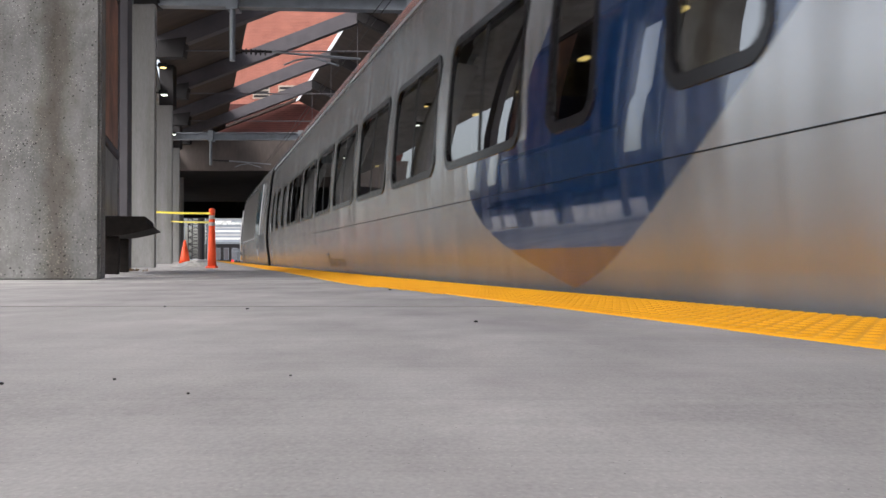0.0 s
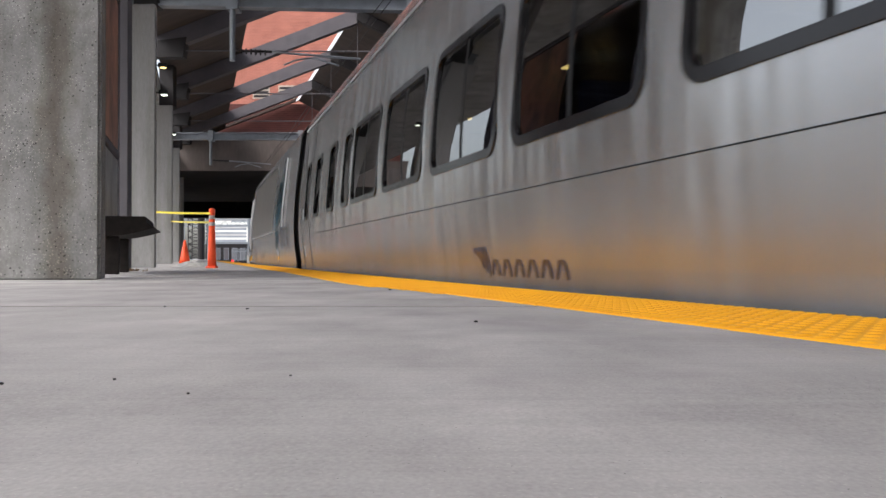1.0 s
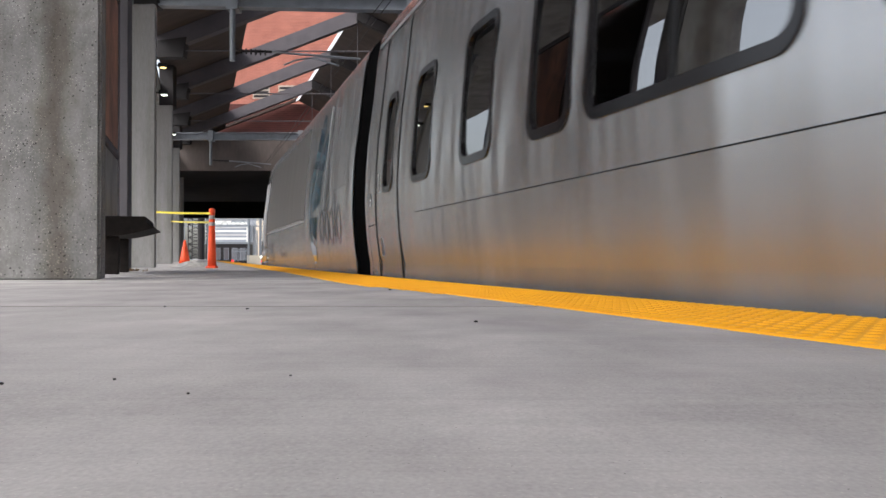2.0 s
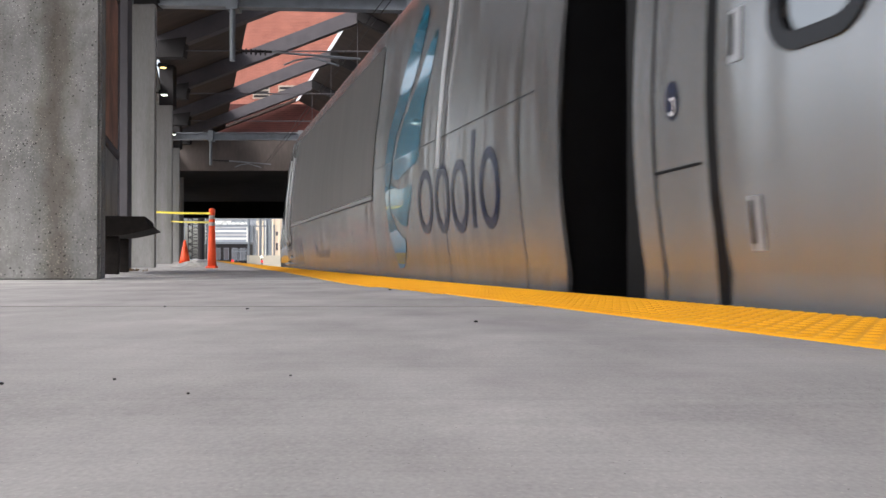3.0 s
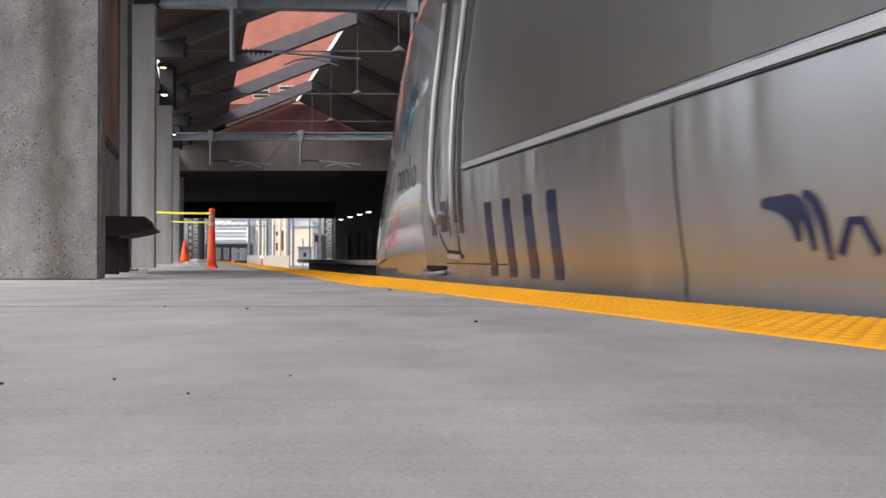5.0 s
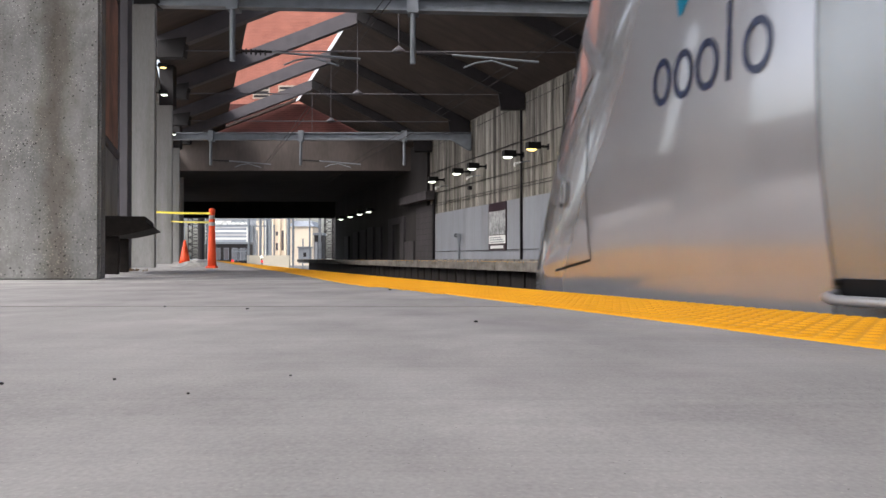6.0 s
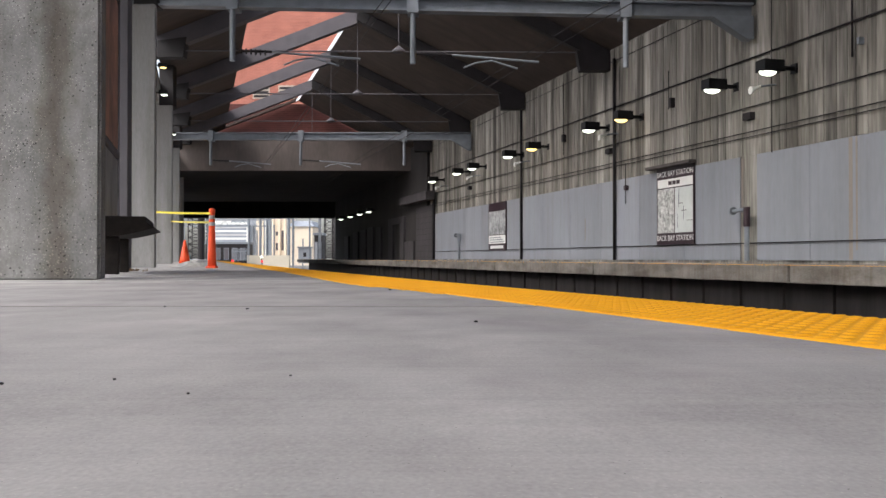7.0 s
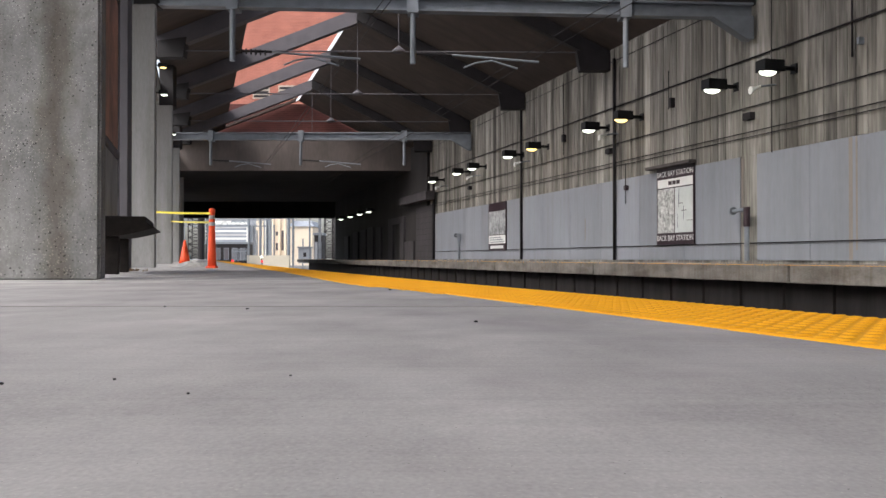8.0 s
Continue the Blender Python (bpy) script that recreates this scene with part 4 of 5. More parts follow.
for z0, z1, mt, lb in ((1.74, 3.86, M_MOTTLE, "mottled orange and dark sheet on the pane"), (0.58, 1.58, M_MOTTLEG, "mottled grey sheet on the pane")):
    part("print_sheet", B(0.015, 2.3, z0, 0.02, 4.4, z1), mt, shelter, lb)
post = link("shelter_post", B(-0.08, 0, -0.06, 0.08, 0.2, 5.9, bev=0.01), M_RAFT)
post.matrix_basis = pose(-4.97, 14.0, 0)
tagged(post, "dark grey steel shelter post", "post", kind="structure")

# sealed joints across the platform
M_JOINT = mat("joint_seal", (0.24, 0.23, 0.22), 0.9, var=0.3, scale=5, bump=0.1)
for y in (3.12, 6.3, 9.5, 12.7, 15.9):
    bm = bmesh.new()
    z = floor_z(y)
    hexa(bm, [sk(-9, y, z - 0.01), sk(1.17, y, z - 0.01), sk(1.17, y + 0.008, z - 0.01), sk(-9, y + 0.008, z - 0.01)],
         [sk(-9, y, z + 0.0015), sk(1.17, y, z + 0.0015), sk(1.17, y + 0.008, z + 0.0015), sk(-9, y + 0.008, z + 0.0015)])
    tagged(link("slab_joint", bm, M_JOINT), "dark sealed joint between concrete platform slabs", "joint", "slab joints", "structure")

# dry leaf litter beside the bench
x, y, z = place(228, 12.6)
V, F = [], []
rl = random.Random(11)
for k in range(60):
    cx, cy = rl.gauss(0, 0.08), rl.gauss(0, 0.1)
    aa, r = rl.uniform(0, 6.3), rl.uniform(0.012, 0.03)
    b0 = len(V)
    for q in range(4):
        V.append((cx + r * math.cos(aa + q * 1.57), cy + r * 0.6 * math.sin(aa + q * 1.57), rl.uniform(0.003, 0.05)))
    F.append((b0, b0 + 1, b0 + 2, b0 + 3))
me = bpy.data.meshes.new("leaf_litter")
me.from_pydata(V, [], F)
me.materials.append(mat("dry_leaf", (0.16, 0.10, 0.05), 0.9, var=0.4, scale=30, bump=0.0))
lf = new("leaf_litter", me)
lf.matrix_basis = pose(x, y, z)
tagged(lf, "small drift of dry brown leaves on the platform", "leaves", kind="stuff")

# small litter on the platform
for i, (px, py, r) in enumerate(((203, 672, 0.004), (842, 570, 0.008), (438, 547, 0.008), (292, 543, 0.007), (515, 665, 0.003), (333, 697, 0.003), (690, 513, 0.012), (1042, 549, 0.008), (3, 680, 0.005))):
    y = 0.15 * 1600 / (py - 457.0)
    y = (0.15 - floor_z(y)) * 1600 / (py - 457.0)
    bm = bmesh.new()
    bmesh.ops.create_icosphere(bm, subdivisions=2, radius=r * 0.65)
    for v in bm.verts:
        v.co *= 1 + 0.35 * noise.noise(v.co * 300 + Vector((i, 0, 0)))
        v.co.z *= 0.6
    pb = link("pebble", bm, M_DARK)
    pb.matrix_basis = pose((px - 784) / 1600 * y, y, floor_z(y) + r * 0.26)
    tagged(pb, "tiny dark pebble lying on the concrete platform", "pebble", "platform litter")


# ---------------------------------------------------------------- beyond the overpass
def far_building(name, x0, x1, y, z0, z1, depth, material, label, cols, rows, drawn=99):
    xa, xb = (x0 - 784.0) / 1600 * y, (x1 - 784.0) / 1600 * y
    b = empty(name, pose(xa, y, 0), label, "building", kind="structure")
    part("wall", B(0, 0, z0, xb - xa, depth, z1), material, b)
    part("roof", B(-0.15, -0.15, z1, xb - xa + 0.15, depth, z1 + 0.3), M_STEEL, b)
    w, h = (xb - xa) / cols, (z1 - z0) / rows
    for i in range(cols):
        for j in range(min(rows, drawn)):
            wx, wz = (i + 0.25) * w, z0 + (j + 0.3) * h
            win = part("window", B(wx - 0.06, -0.06, wz - 0.06, wx + w * 0.5 + 0.06, 0.02, wz + h * 0.5 + 0.06), M_STEEL, b)
            part("pane", B(wx, -0.08, wz, wx + w * 0.5, -0.055, wz + h * 0.5), M_PANEL if cols != 5 else M_RAFT if j < 1 else M_PANEL, win)


M_WARM = mat("warm_white_render", (0.72, 0.62, 0.5), 0.85, var=0.12, scale=0.3, bump=0.05, fine=3)
M_BLUEG = mat("blue_grey_cladding", (0.30, 0.33, 0.38), 0.7, var=0.3, scale=0.3, bump=0.05, fine=2)


def px_x(x, y):
    return (x - 784.0) / 1600 * y


def px_z(p, y):
    return 0.15 + (457.0 - p) / 1600 * y


def block(name, x0, x1, ptop, pbot, y, depth, material, label, kind="structure", category="building"):
    """A far block by the bearings of its edges."""
    b = empty(name, pose(px_x(x0, y), y, 0), label, category, kind=kind)
    w, z0, z1 = px_x(x1, y) - px_x(x0, y), px_z(pbot, y), px_z(ptop, y)
    part("wall", B(0, 0, z0, w, depth, z1), material, b)
    return b, w, z0, z1


# pale building with tall ribs and dark slots between them
wb, w, z0, z1 = block("white_building", 481, 505, 382, 470, 150, 10, M_WARM, "pale warm rendered building with tall ribs beyond the overpass")
for f in (0.02, 0.5, 0.93):
    part("rib", B(w * f, -0.35, z0, w * f + 0.28, 0, z1), M_WARM, wb)
for f, za, zb in ((0.3, 0.3, 0.45), (0.72, 0.3, 0.7), (0.3, 0.6, 0.68)):
    part("window", B(w * f, -0.06, z0 + (z1 - z0) * za, w * f + 0.35, 0.02, z0 + (z1 - z0) * zb), M_RAFT, wb)
cb_, w, z0, z1 = block("cream_building", 514, 553, 401, 470, 140, 9, M_WARM, "low cream building with a hipped grey roof beyond the overpass")
part("roof", hexa(bmesh.new(), [(-0.3, -0.3, z1), (w + 0.3, -0.3, z1), (w + 0.3, 9, z1), (-0.3, 9, z1)],
                  [(0.3, 0.6, z1 + 0.9), (w - 0.3, 0.6, z1 + 0.9), (w - 0.3, 8, z1 + 0.9), (0.3, 8, z1 + 0.9)]), M_BLUEG, cb_)
for f in (0.42, 0.62, 0.82):
    wn_ = part("window", B(w * f - 0.1, -0.07, z0 + 1.3, w * f + 0.45, 0.02, z0 + 2.3), M_WHITE, cb_)
    part("pane", B(w * f - 0.03, -0.1, z0 + 1.37, w * f + 0.38, -0.075, z0 + 2.2), M_DARK, wn_)
rb, w, z0, z1 = block("ribbed_hall", 437, 478, 384, 470, 165, 8, M_BLUEG, "grey clad hall with pale pilasters beyond the overpass")
for f, mt in ((0.0, M_WHITE), (0.18, M_STEEL), (0.42, M_WARM), (0.62, M_WARM), (0.8, M_WHITE), (0.94, M_STEEL)):
    part("pilaster", B(w * f, -0.4, z0, w * f + 0.45, 0, z1 - (0 if f > 0.3 else 1.6)), mt, rb)
gb, w, z0, z1 = block("grey_building", 364, 437, 372, 432, 200, 10, M_BLUEG, "pale grey clad building behind the line gantries")
rgf = random.Random(21)
for j in range(9):
    part("cladding_band", B(0, -0.12, z0 + (z1 - z0) * (j + 0.15) / 9, w, 0, z0 + (z1 - z0) * (j + rgf.uniform(0.45, 0.8)) / 9), M_WHITE if j % 2 else M_SILV, gb)
part("light_band", B(1.0, -0.2, z0 + (z1 - z0) * 0.62, w * 0.62, -0.13, z0 + (z1 - z0) * 0.68), M_WHITE, gb)
far_building("dark_shed", 364, 437, 135, -1.0, 2.25, 4, M_DARK, "low dark trackside shed", 5, 1)
sh, w, z0, z1 = block("trackside_hut", 528, 546, 439, 466, 128, 3, M_PANEL, "small grey trackside hut with a flat roof", category="hut")
part("roof", B(-0.15, -0.2, z1, w + 0.15, 3.1, z1 + 0.18), M_STEEL, sh)
part("window", B(w * 0.5, -0.04, z0 + 0.9, w * 0.78, 0.02, z0 + 1.5), M_DARK, sh)
cn, w, z0, z1 = block("portal_canopy", 492, 548, 379, 384, 96, 2, M_STEEL, "pale steel edge of a canopy beyond the overpass", category="canopy")


def lattice_mast(x, y, w, h, label="dark steel lattice mast beside the line"):
    xa = (x - 784.0) / 1600 * y
    m = empty("lattice_mast", pose(xa, y, -1.6), label, "mast", "lattice masts")
    for i in (0, 1):
        for j in (0, 1):
            part("leg", B(i * w - 0.06, j * w - 0.06, 0, i * w + 0.06, j * w + 0.06, h), M_DARK, m)
    n = int(h / 0.9)
    for k in range(n):
        bm = bmesh.new()
        tube(bm, [(0, 0, k * 0.9), (w, 0, k * 0.9 + 0.9)], 0.05, 5)
        tube(bm, [(w, 0, k * 0.9), (0, 0, k * 0.9 + 0.9)], 0.05, 5)
        tube(bm, [(0, 0, k * 0.9 + 0.9), (w, 0, k * 0.9 + 0.9)], 0.05, 5)
        part("brace", bm, M_DARK, m)


lattice_mast(333, 122, 2.0, 9)
lattice_mast(574, 125, 1.4, 9)
lattice_mast(588, 128, 1.1, 9)
lattice_mast(448, 190, 1.6, 14)
for px, y, r, z1 in ((440, 128, 0.14, 6.5), (461, 124, 0.16, 6.5), (472, 130, 0.12, 6.5), (511, 127, 0.2, 6.5), (519, 140, 0.12, 7), (562, 122, 0.45, 3.0), (536, 132, 0.1, 3), (356, 119, 0.45, 6.5), (368, 121, 0.1, 6.5), (485, 131, 0.1, 5), (548, 128, 0.12, 6.5), (455, 126, 0.1, 4)):
    bm = bmesh.new()
    tube(bm, [((px - 784.0) / 1600 * y, y, -1.6), ((px - 784.0) / 1600 * y, y, z1)], r, 10)
    tagged(link("line_pole", bm, M_STEEL if r < 0.4 else M_DARK), "weathered grey pole beside the line", "pole", "line poles")
far_building("dark_cabin", 556, 570, 120, -1.6, 3.2, 3, M_DARK, "dark trackside cabin beyond the overpass", 2, 1)
for y in (100, 128, 160):
    gt = empty("line_gantry", Matrix.Translation(sk(-2.5, y, -1.6)), "grey steel gantry spanning the line beyond the overpass", "gantry", "line gantries")
    for px in (0, 16.0):
        part("column", B(px - 0.14, -0.14, 0, px + 0.14, 0.14, 8.6), M_STEEL, gt)
    part("top_chord", B(0, -0.1, 8.4, 16, 0.1, 8.6), M_STEEL, gt)
    part("bottom_chord", B(0, -0.1, 7.3, 16, 0.1, 7.5), M_STEEL, gt)
    for k in range(10):
        bm = bmesh.new()
        tube(bm, [(k * 1.6, 0, 7.4), (k * 1.6 + 0.8, 0, 8.5), (k * 1.6 + 1.6, 0, 7.4)], 0.05, 5)
        part("brace", bm, M_STEEL, gt)
fence = empty("trackside_fence", pose((410 - 784.0) / 1600 * 118, 118, -0.2), "pale picket fence at the platform end", "fence")
for k in range(18):
    part("picket", B(k * 0.13, 0, 0, k * 0.13 + 0.06, 0.04, 1.6), M_STEEL, fence)
part("fence_rail", B(-0.05, 0.04, 1.2, 2.4, 0.08, 1.28), M_STEEL, fence)
parapet = link("trackside_parapet", B((437 - 784.0) / 1600 * 119, 119, -1.6, (512 - 784.0) / 1600 * 119, 119.4, 0.5), M_CREAM)
tagged(parapet, "low pale concrete wall beside the line", "wall", kind="structure")
for px, py, y in ((412, 462, 100), (464, 463, 112), (463, 455, 112)):
    sg = empty("signal_lamp", Matrix.Translation(at_px(px, py, y)), "small red signal lamp on a short post beside the line", "signal", "signals")
    bm = bmesh.new()
    tube(bm, [(0, 0, 0), (0, -0.12, 0)], 0.14, 12)
    part("lens", bm, M_RED if py > 460 else M_LAMPW, sg, "glowing lens")
    part("post", B(-0.05, 0.0, -0.9, 0.05, 0.1, 0.2), M_DARK, sg)

# ---------------------------------------------------------------- train
SIDE = 1.9              # offset of the train's near side
# cross section of the near side: inset from the widest line, height over the platform
SEC = [(0.3, -0.75), (0.12, -0.3), (0.066, -0.2), (0.063, 0.0), (0.062, 0.09), (0.06, 0.105), (0.044, 0.2), (0.017, 0.42), (0.003, 0.65), (0.0, 0.83), (0.0015, 0.87), (0.01, 1.1), (0.035, 1.45), (0.0748, 1.76), (0.08, 1.8), (0.115, 2.1),
       (0.14, 2.35), (0.165, 2.52), (0.2, 2.66), (0.27, 2.78), (0.4, 2.9), (0.7, 3.02), (1.15, 3.09), (1.58, 3.11)]
FULL = SEC + [(3.16 - d, z) for d, z in SEC[-2::-1]]


def inset(z):
    for (d0, z0), (d1, z1) in zip(SEC, SEC[1:]):
        if z0 <= z <= z1:
            return d0 + (d1 - d0) * (z - z0) / (z1 - z0)
    return SEC[0][0] if z < SEC[0][1] else SEC[-1][0]


NOSE = [(0.0, 0.0, 0.0), (1.3, 0.0, 0.0), (2.0, 0.01, 0.02), (2.5, 0.02, 0.08), (2.95, 0.035, 0.22), (3.4, 0.05, 0.6), (3.8, 0.07, 1.1), (4.15, 0.1, 1.6), (4.45, 0.15, 2.05),
        (4.69, 0.26, 2.35), (4.86, 0.45, 2.55), (4.95, 0.7, 2.65)]


def surf(y, z):
    """Inset of the train's near side at any place, the nose included."""
    if y <= 1.3:
        return inset(z)
    for (y0, p0, d0), (y1, p1, d1) in zip(NOSE, NOSE[1:]):
        if y0 <= y <= y1:
            f = (y - y0) / (y1 - y0)
            pin, drop = p0 + (p1 - p0) * f, d0 + (d1 - d0) * f
            zz = -0.75 + (z + 0.75) * 3.86 / (3.86 - drop)
            return 1.58 - (1.58 - inset(zz)) * max(0.05, (1.58 - pin) / 1.58)
    return 1.0


def shell(breaks, holes):
    """The car's skin along y, with openings (y0, y1, z0, z1) on both sides."""
    bm = bmesh.new()
    rings = [[bm.verts.new((d, y, z)) for d, z in FULL] for y in breaks]
    for j in range(len(breaks) - 1):
        ym = (breaks[j] + breaks[j + 1]) / 2
        for i in range(len(FULL) - 1):
            zm = (FULL[i][1] + FULL[i + 1][1]) / 2
            if any(a < ym < b and c < zm < e for a, b, c, e in holes):
                continue
            bm.faces.new((rings[j][i], rings[j][i + 1], rings[j + 1][i + 1], rings[j + 1][i]))
    return bm


def ribbon(bm, pts, w, lift=0.004):
    """A flat painted stroke on the car's side along points (y, z)."""
    rows = []
    for i, p in enumerate(pts):
        a, b = pts[max(0, i - 1)], pts[min(len(pts) - 1, i + 1)]
        t = Vector((b[0] - a[0], b[1] - a[1], 0)).normalized()
        k = w[i] if isinstance(w, (list, tuple)) else w
        row = []
        for s in (-1, -0.33, 0.33, 1):
            y, z = p[0] - t.y * s * k / 2, p[1] + t.x * s * k / 2
            row.append(bm.verts.new((surf(y, z) - lift, y, z)))
        rows.append(row)
    for a, b in zip(rows, rows[1:]):
        for i in range(3):
            bm.faces.new((a[i], a[i + 1], b[i + 1], b[i]))


def decal(poly, lift=0.004):
    """A flat painted shape on the car's side from its outline (y, z)."""
    bm = bmesh.new()
    bm.faces.new([bm.verts.new((0, y, z)) for y, z in poly])
    for k in range(-2, 27):
        bmesh.ops.bisect_plane(bm, geom=list(bm.verts) + list(bm.edges) + list(bm.faces), plane_co=(0, 0, k * 0.1), plane_no=(0, 0, 1))
    for v in bm.verts:
        v.co.x = surf(v.co.y, v.co.z) - lift
    return bm


def arc(cy, cz, ry, rz, a0, a1, n=20):
    return [(cy + ry * math.cos(radians(a0 + (a1 - a0) * i / n)), cz + rz * math.sin(radians(a0 + (a1 - a0) * i / n))) for i in range(n + 1)]


def rrect(y0, y1, z0, z1, r, n=5):
    pts = []
    for cy, cz, s in ((y1 - r, z1 - r, 0), (y0 + r, z1 - r, 90), (y0 + r, z0 + r, 180), (y1 - r, z0 + r, 270)):
        for i in range(n + 1):
            a = radians(s + 90 * i / n)
            pts.append((cy + r * math.cos(a), cz + r * math.sin(a)))
    return pts


def window(parent, y0, y1, z0=0.83, z1=1.8, side=0, mullions=1):
    """A rounded gasket, a pane and mullions in an opening of the car's side."""
    fx = (lambda z, l: inset(z) - l) if side == 0 else (lambda z, l: 3.16 - inset(z) + l)
    bm = bmesh.new()
    loops = []
    for g, l in ((-0.022, -0.005), (-0.018, 0.01), (0.042, 0.01), (0.05, -0.03)):
        loops.append([bm.verts.new((fx(z, l), y, z)) for y, z in rrect(y0 + g, y1 - g, z0 + g, z1 - g, 0.15 if g < 0 else 0.1)])
    n = len(loops[0])
    for a, b in zip(loops, loops[1:]):
        for i in range(n):
            bm.faces.new((a[i], a[(i + 1) % n], b[(i + 1) % n], b[i]))
    win = part("window", bm, M_GASKET, parent, "rounded dark rubber window surround")
    bm = bmesh.new()
    zs = [z0 - 0.02 + (z1 - z0 + 0.04) * i / 6 for i in range(7)]
    row = [[bm.verts.new((fx(z, -0.012), y, z)) for z in zs] for y in (y0 - 0.02, y1 + 0.02)]
    for i in range(6):
        bm.faces.new((row[0][i], row[0][i + 1], row[1][i + 1], row[1][i]))
    pane = part("pane", bm, G_TRAIN, win, smooth=True)
    pane.visible_shadow = False
    if mullions:
        ym = y0 + (y1 - y0) * 0.5
        bm = bmesh.new()
        for i in range(6):
            za, zb = zs[i], zs[i + 1]
            hexa(bm, [(fx(za, -0.01), ym - 0.03, za), (fx(za, -0.01), ym + 0.03, za), (fx(za, -0.05), ym + 0.03, za), (fx(za, -0.05), ym - 0.03, za)],
                 [(fx(zb, -0.01), ym - 0.03, zb), (fx(zb, -0.01), ym + 0.03, zb), (fx(zb, -0.05), ym + 0.03, zb), (fx(zb, -0.05), ym - 0.03, zb)])
        part("mullion", bm, M_BLACK, win)


def livery_mat():
    """Brushed steel with a dark blue painted field that tapers to a point near the sill."""
    m = M_STAIN.copy()
    m.name = "steel_with_blue_field"
    nt = m.node_tree
    b = nt.nodes["Principled BSDF"]
    tc = nt.nodes.new("ShaderNodeTexCoord")
    sp = nt.nodes.new("ShaderNodeSeparateXYZ")
    nt.links.new(tc.outputs["Object"], sp.inputs[0])

    def math_node(op, a, c=None):
        nd = nt.nodes.new("ShaderNodeMath")
        nd.operation = op
        for k, v in ((0, a), (1, c)):
            if v is None:
                continue
            if isinstance(v, (int, float)):
                nd.inputs[k].default_value = v
            else:
                nt.links.new(v, nd.inputs[k])
        return nd.outputs[0]
    y, z = sp.outputs[1], sp.outputs[2]
    a = math_node("DIVIDE", math_node("MAXIMUM", math_node("SUBTRACT", 0.75, z), 0.0), 0.75)
    yl = math_node("SUBTRACT", -33.1, math_node("MULTIPLY", math_node("POWER", a, 2.5), 1.7))
    yl = math_node("SUBTRACT", yl, math_node("MULTIPLY", math_node("GREATER_THAN", z, 0.84), 1.18))
    yl = math_node("SUBTRACT", yl, math_node("MULTIPLY", math_node("MAXIMUM", math_node("SUBTRACT", z, 1.2), 0.0), 1.2))
    yr = math_node("SUBTRACT", -34.85, math_node("MULTIPLY", math_node("POWER", math_node("MAXIMUM", z, 0.0), 0.75), 1.95))
    inside = math_node("MULTIPLY", math_node("LESS_THAN", y, yl), math_node("GREATER_THAN", y, yr))
    inside = math_node("MULTIPLY", inside, math_node("MULTIPLY", math_node("GREATER_THAN", z, -0.02), math_node("LESS_THAN", z, 2.5)))
    old = b.inputs["Base Color"].links[0].from_socket
    mx = nt.nodes.new("ShaderNodeMix")
    mx.data_type = "RGBA"
    nt.links.new(inside, mx.inputs[0])
    nt.links.new(old, mx.inputs[6])
    mx.inputs[7].default_value = (0.004, 0.022, 0.075, 1)
    nt.links.new(mx.outputs[2], b.inputs["Base Color"])
    nt.links.new(math_node("MULTIPLY", math_node("SUBTRACT", 1.0, inside), 0.84), b.inputs["Metallic"])
    nt.links.new(math_node("SUBTRACT", 0.27, math_node("MULTIPLY", inside, 0.17)), b.inputs["Roughness"])
    nt.links.new(math_node("MULTIPLY", math_node("SUBTRACT", 1.0, inside), 0.88), b.inputs["Anisotropic"])
    nt.links.new(inside, b.inputs["Coat Weight"])
    b.inputs["Coat IOR"].default_value = 1.75
    b.inputs["Coat Roughness"].default_value = 0.03
    return m


def wordmark(parent, y0, z0, length, height, material, label):
    """A row of plain bars with three swept blades before it, each a part."""
    L = -length
    ew, eh = L * 0.21, height * 1.75
    for k in range(3):
        p0, p1, p2 = (0.02 + 0.30 * k, 0.88 + 0.05 * k), (0.52 + 0.17 * k, 0.92), (0.50 + 0.20 * k, 0.28 - 0.14 * k)
        pts, wd = [], []
        for i in range(9):
            t = i / 8
            u = (1 - t) ** 2 * p0[0] + 2 * t * (1 - t) * p1[0] + t * t * p2[0]
            v = (1 - t) ** 2 * p0[1] + 2 * t * (1 - t) * p1[1] + t * t * p2[1]
            pts.append((y0 + ew * u, z0 - height * 0.15 + eh * v))
            wd.append(eh * (0.03 + 0.28 * math.sin(math.pi * (0.12 + 0.78 * t)) * (1 - 0.25 * t)) * (1 - 0.12 * k))
        bm = bmesh.new()
        ribbon(bm, pts, wd)
        part("emblem_blade", bm, material, parent, label)
    n = 6
    for k in range(n):
        ya = y0 + L * (0.215 + 0.785 * k / n)
        yb = ya + L * 0.785 / n * 0.72
        bm = bmesh.new()
        ribbon(bm, [(ya, z0), (ya + (yb - ya) * 0.35, z0 + height * 0.8), (ya + (yb - ya) * 0.65, z0 + height * 0.8), (yb, z0)], height * 0.26)
        part("emblem_bar", bm, material, parent, label)


def seam(parent, pts, w=0.018, name="seam"):
    bm = bmesh.new()
    ribbon(bm, pts, w, 0.003)
    return part(name, bm, M_BLACK, parent)


def dense(y, z0, z1, n=14):
    return [(y, z0 + (z1 - z0) * i / n) for i in range(n + 1)]


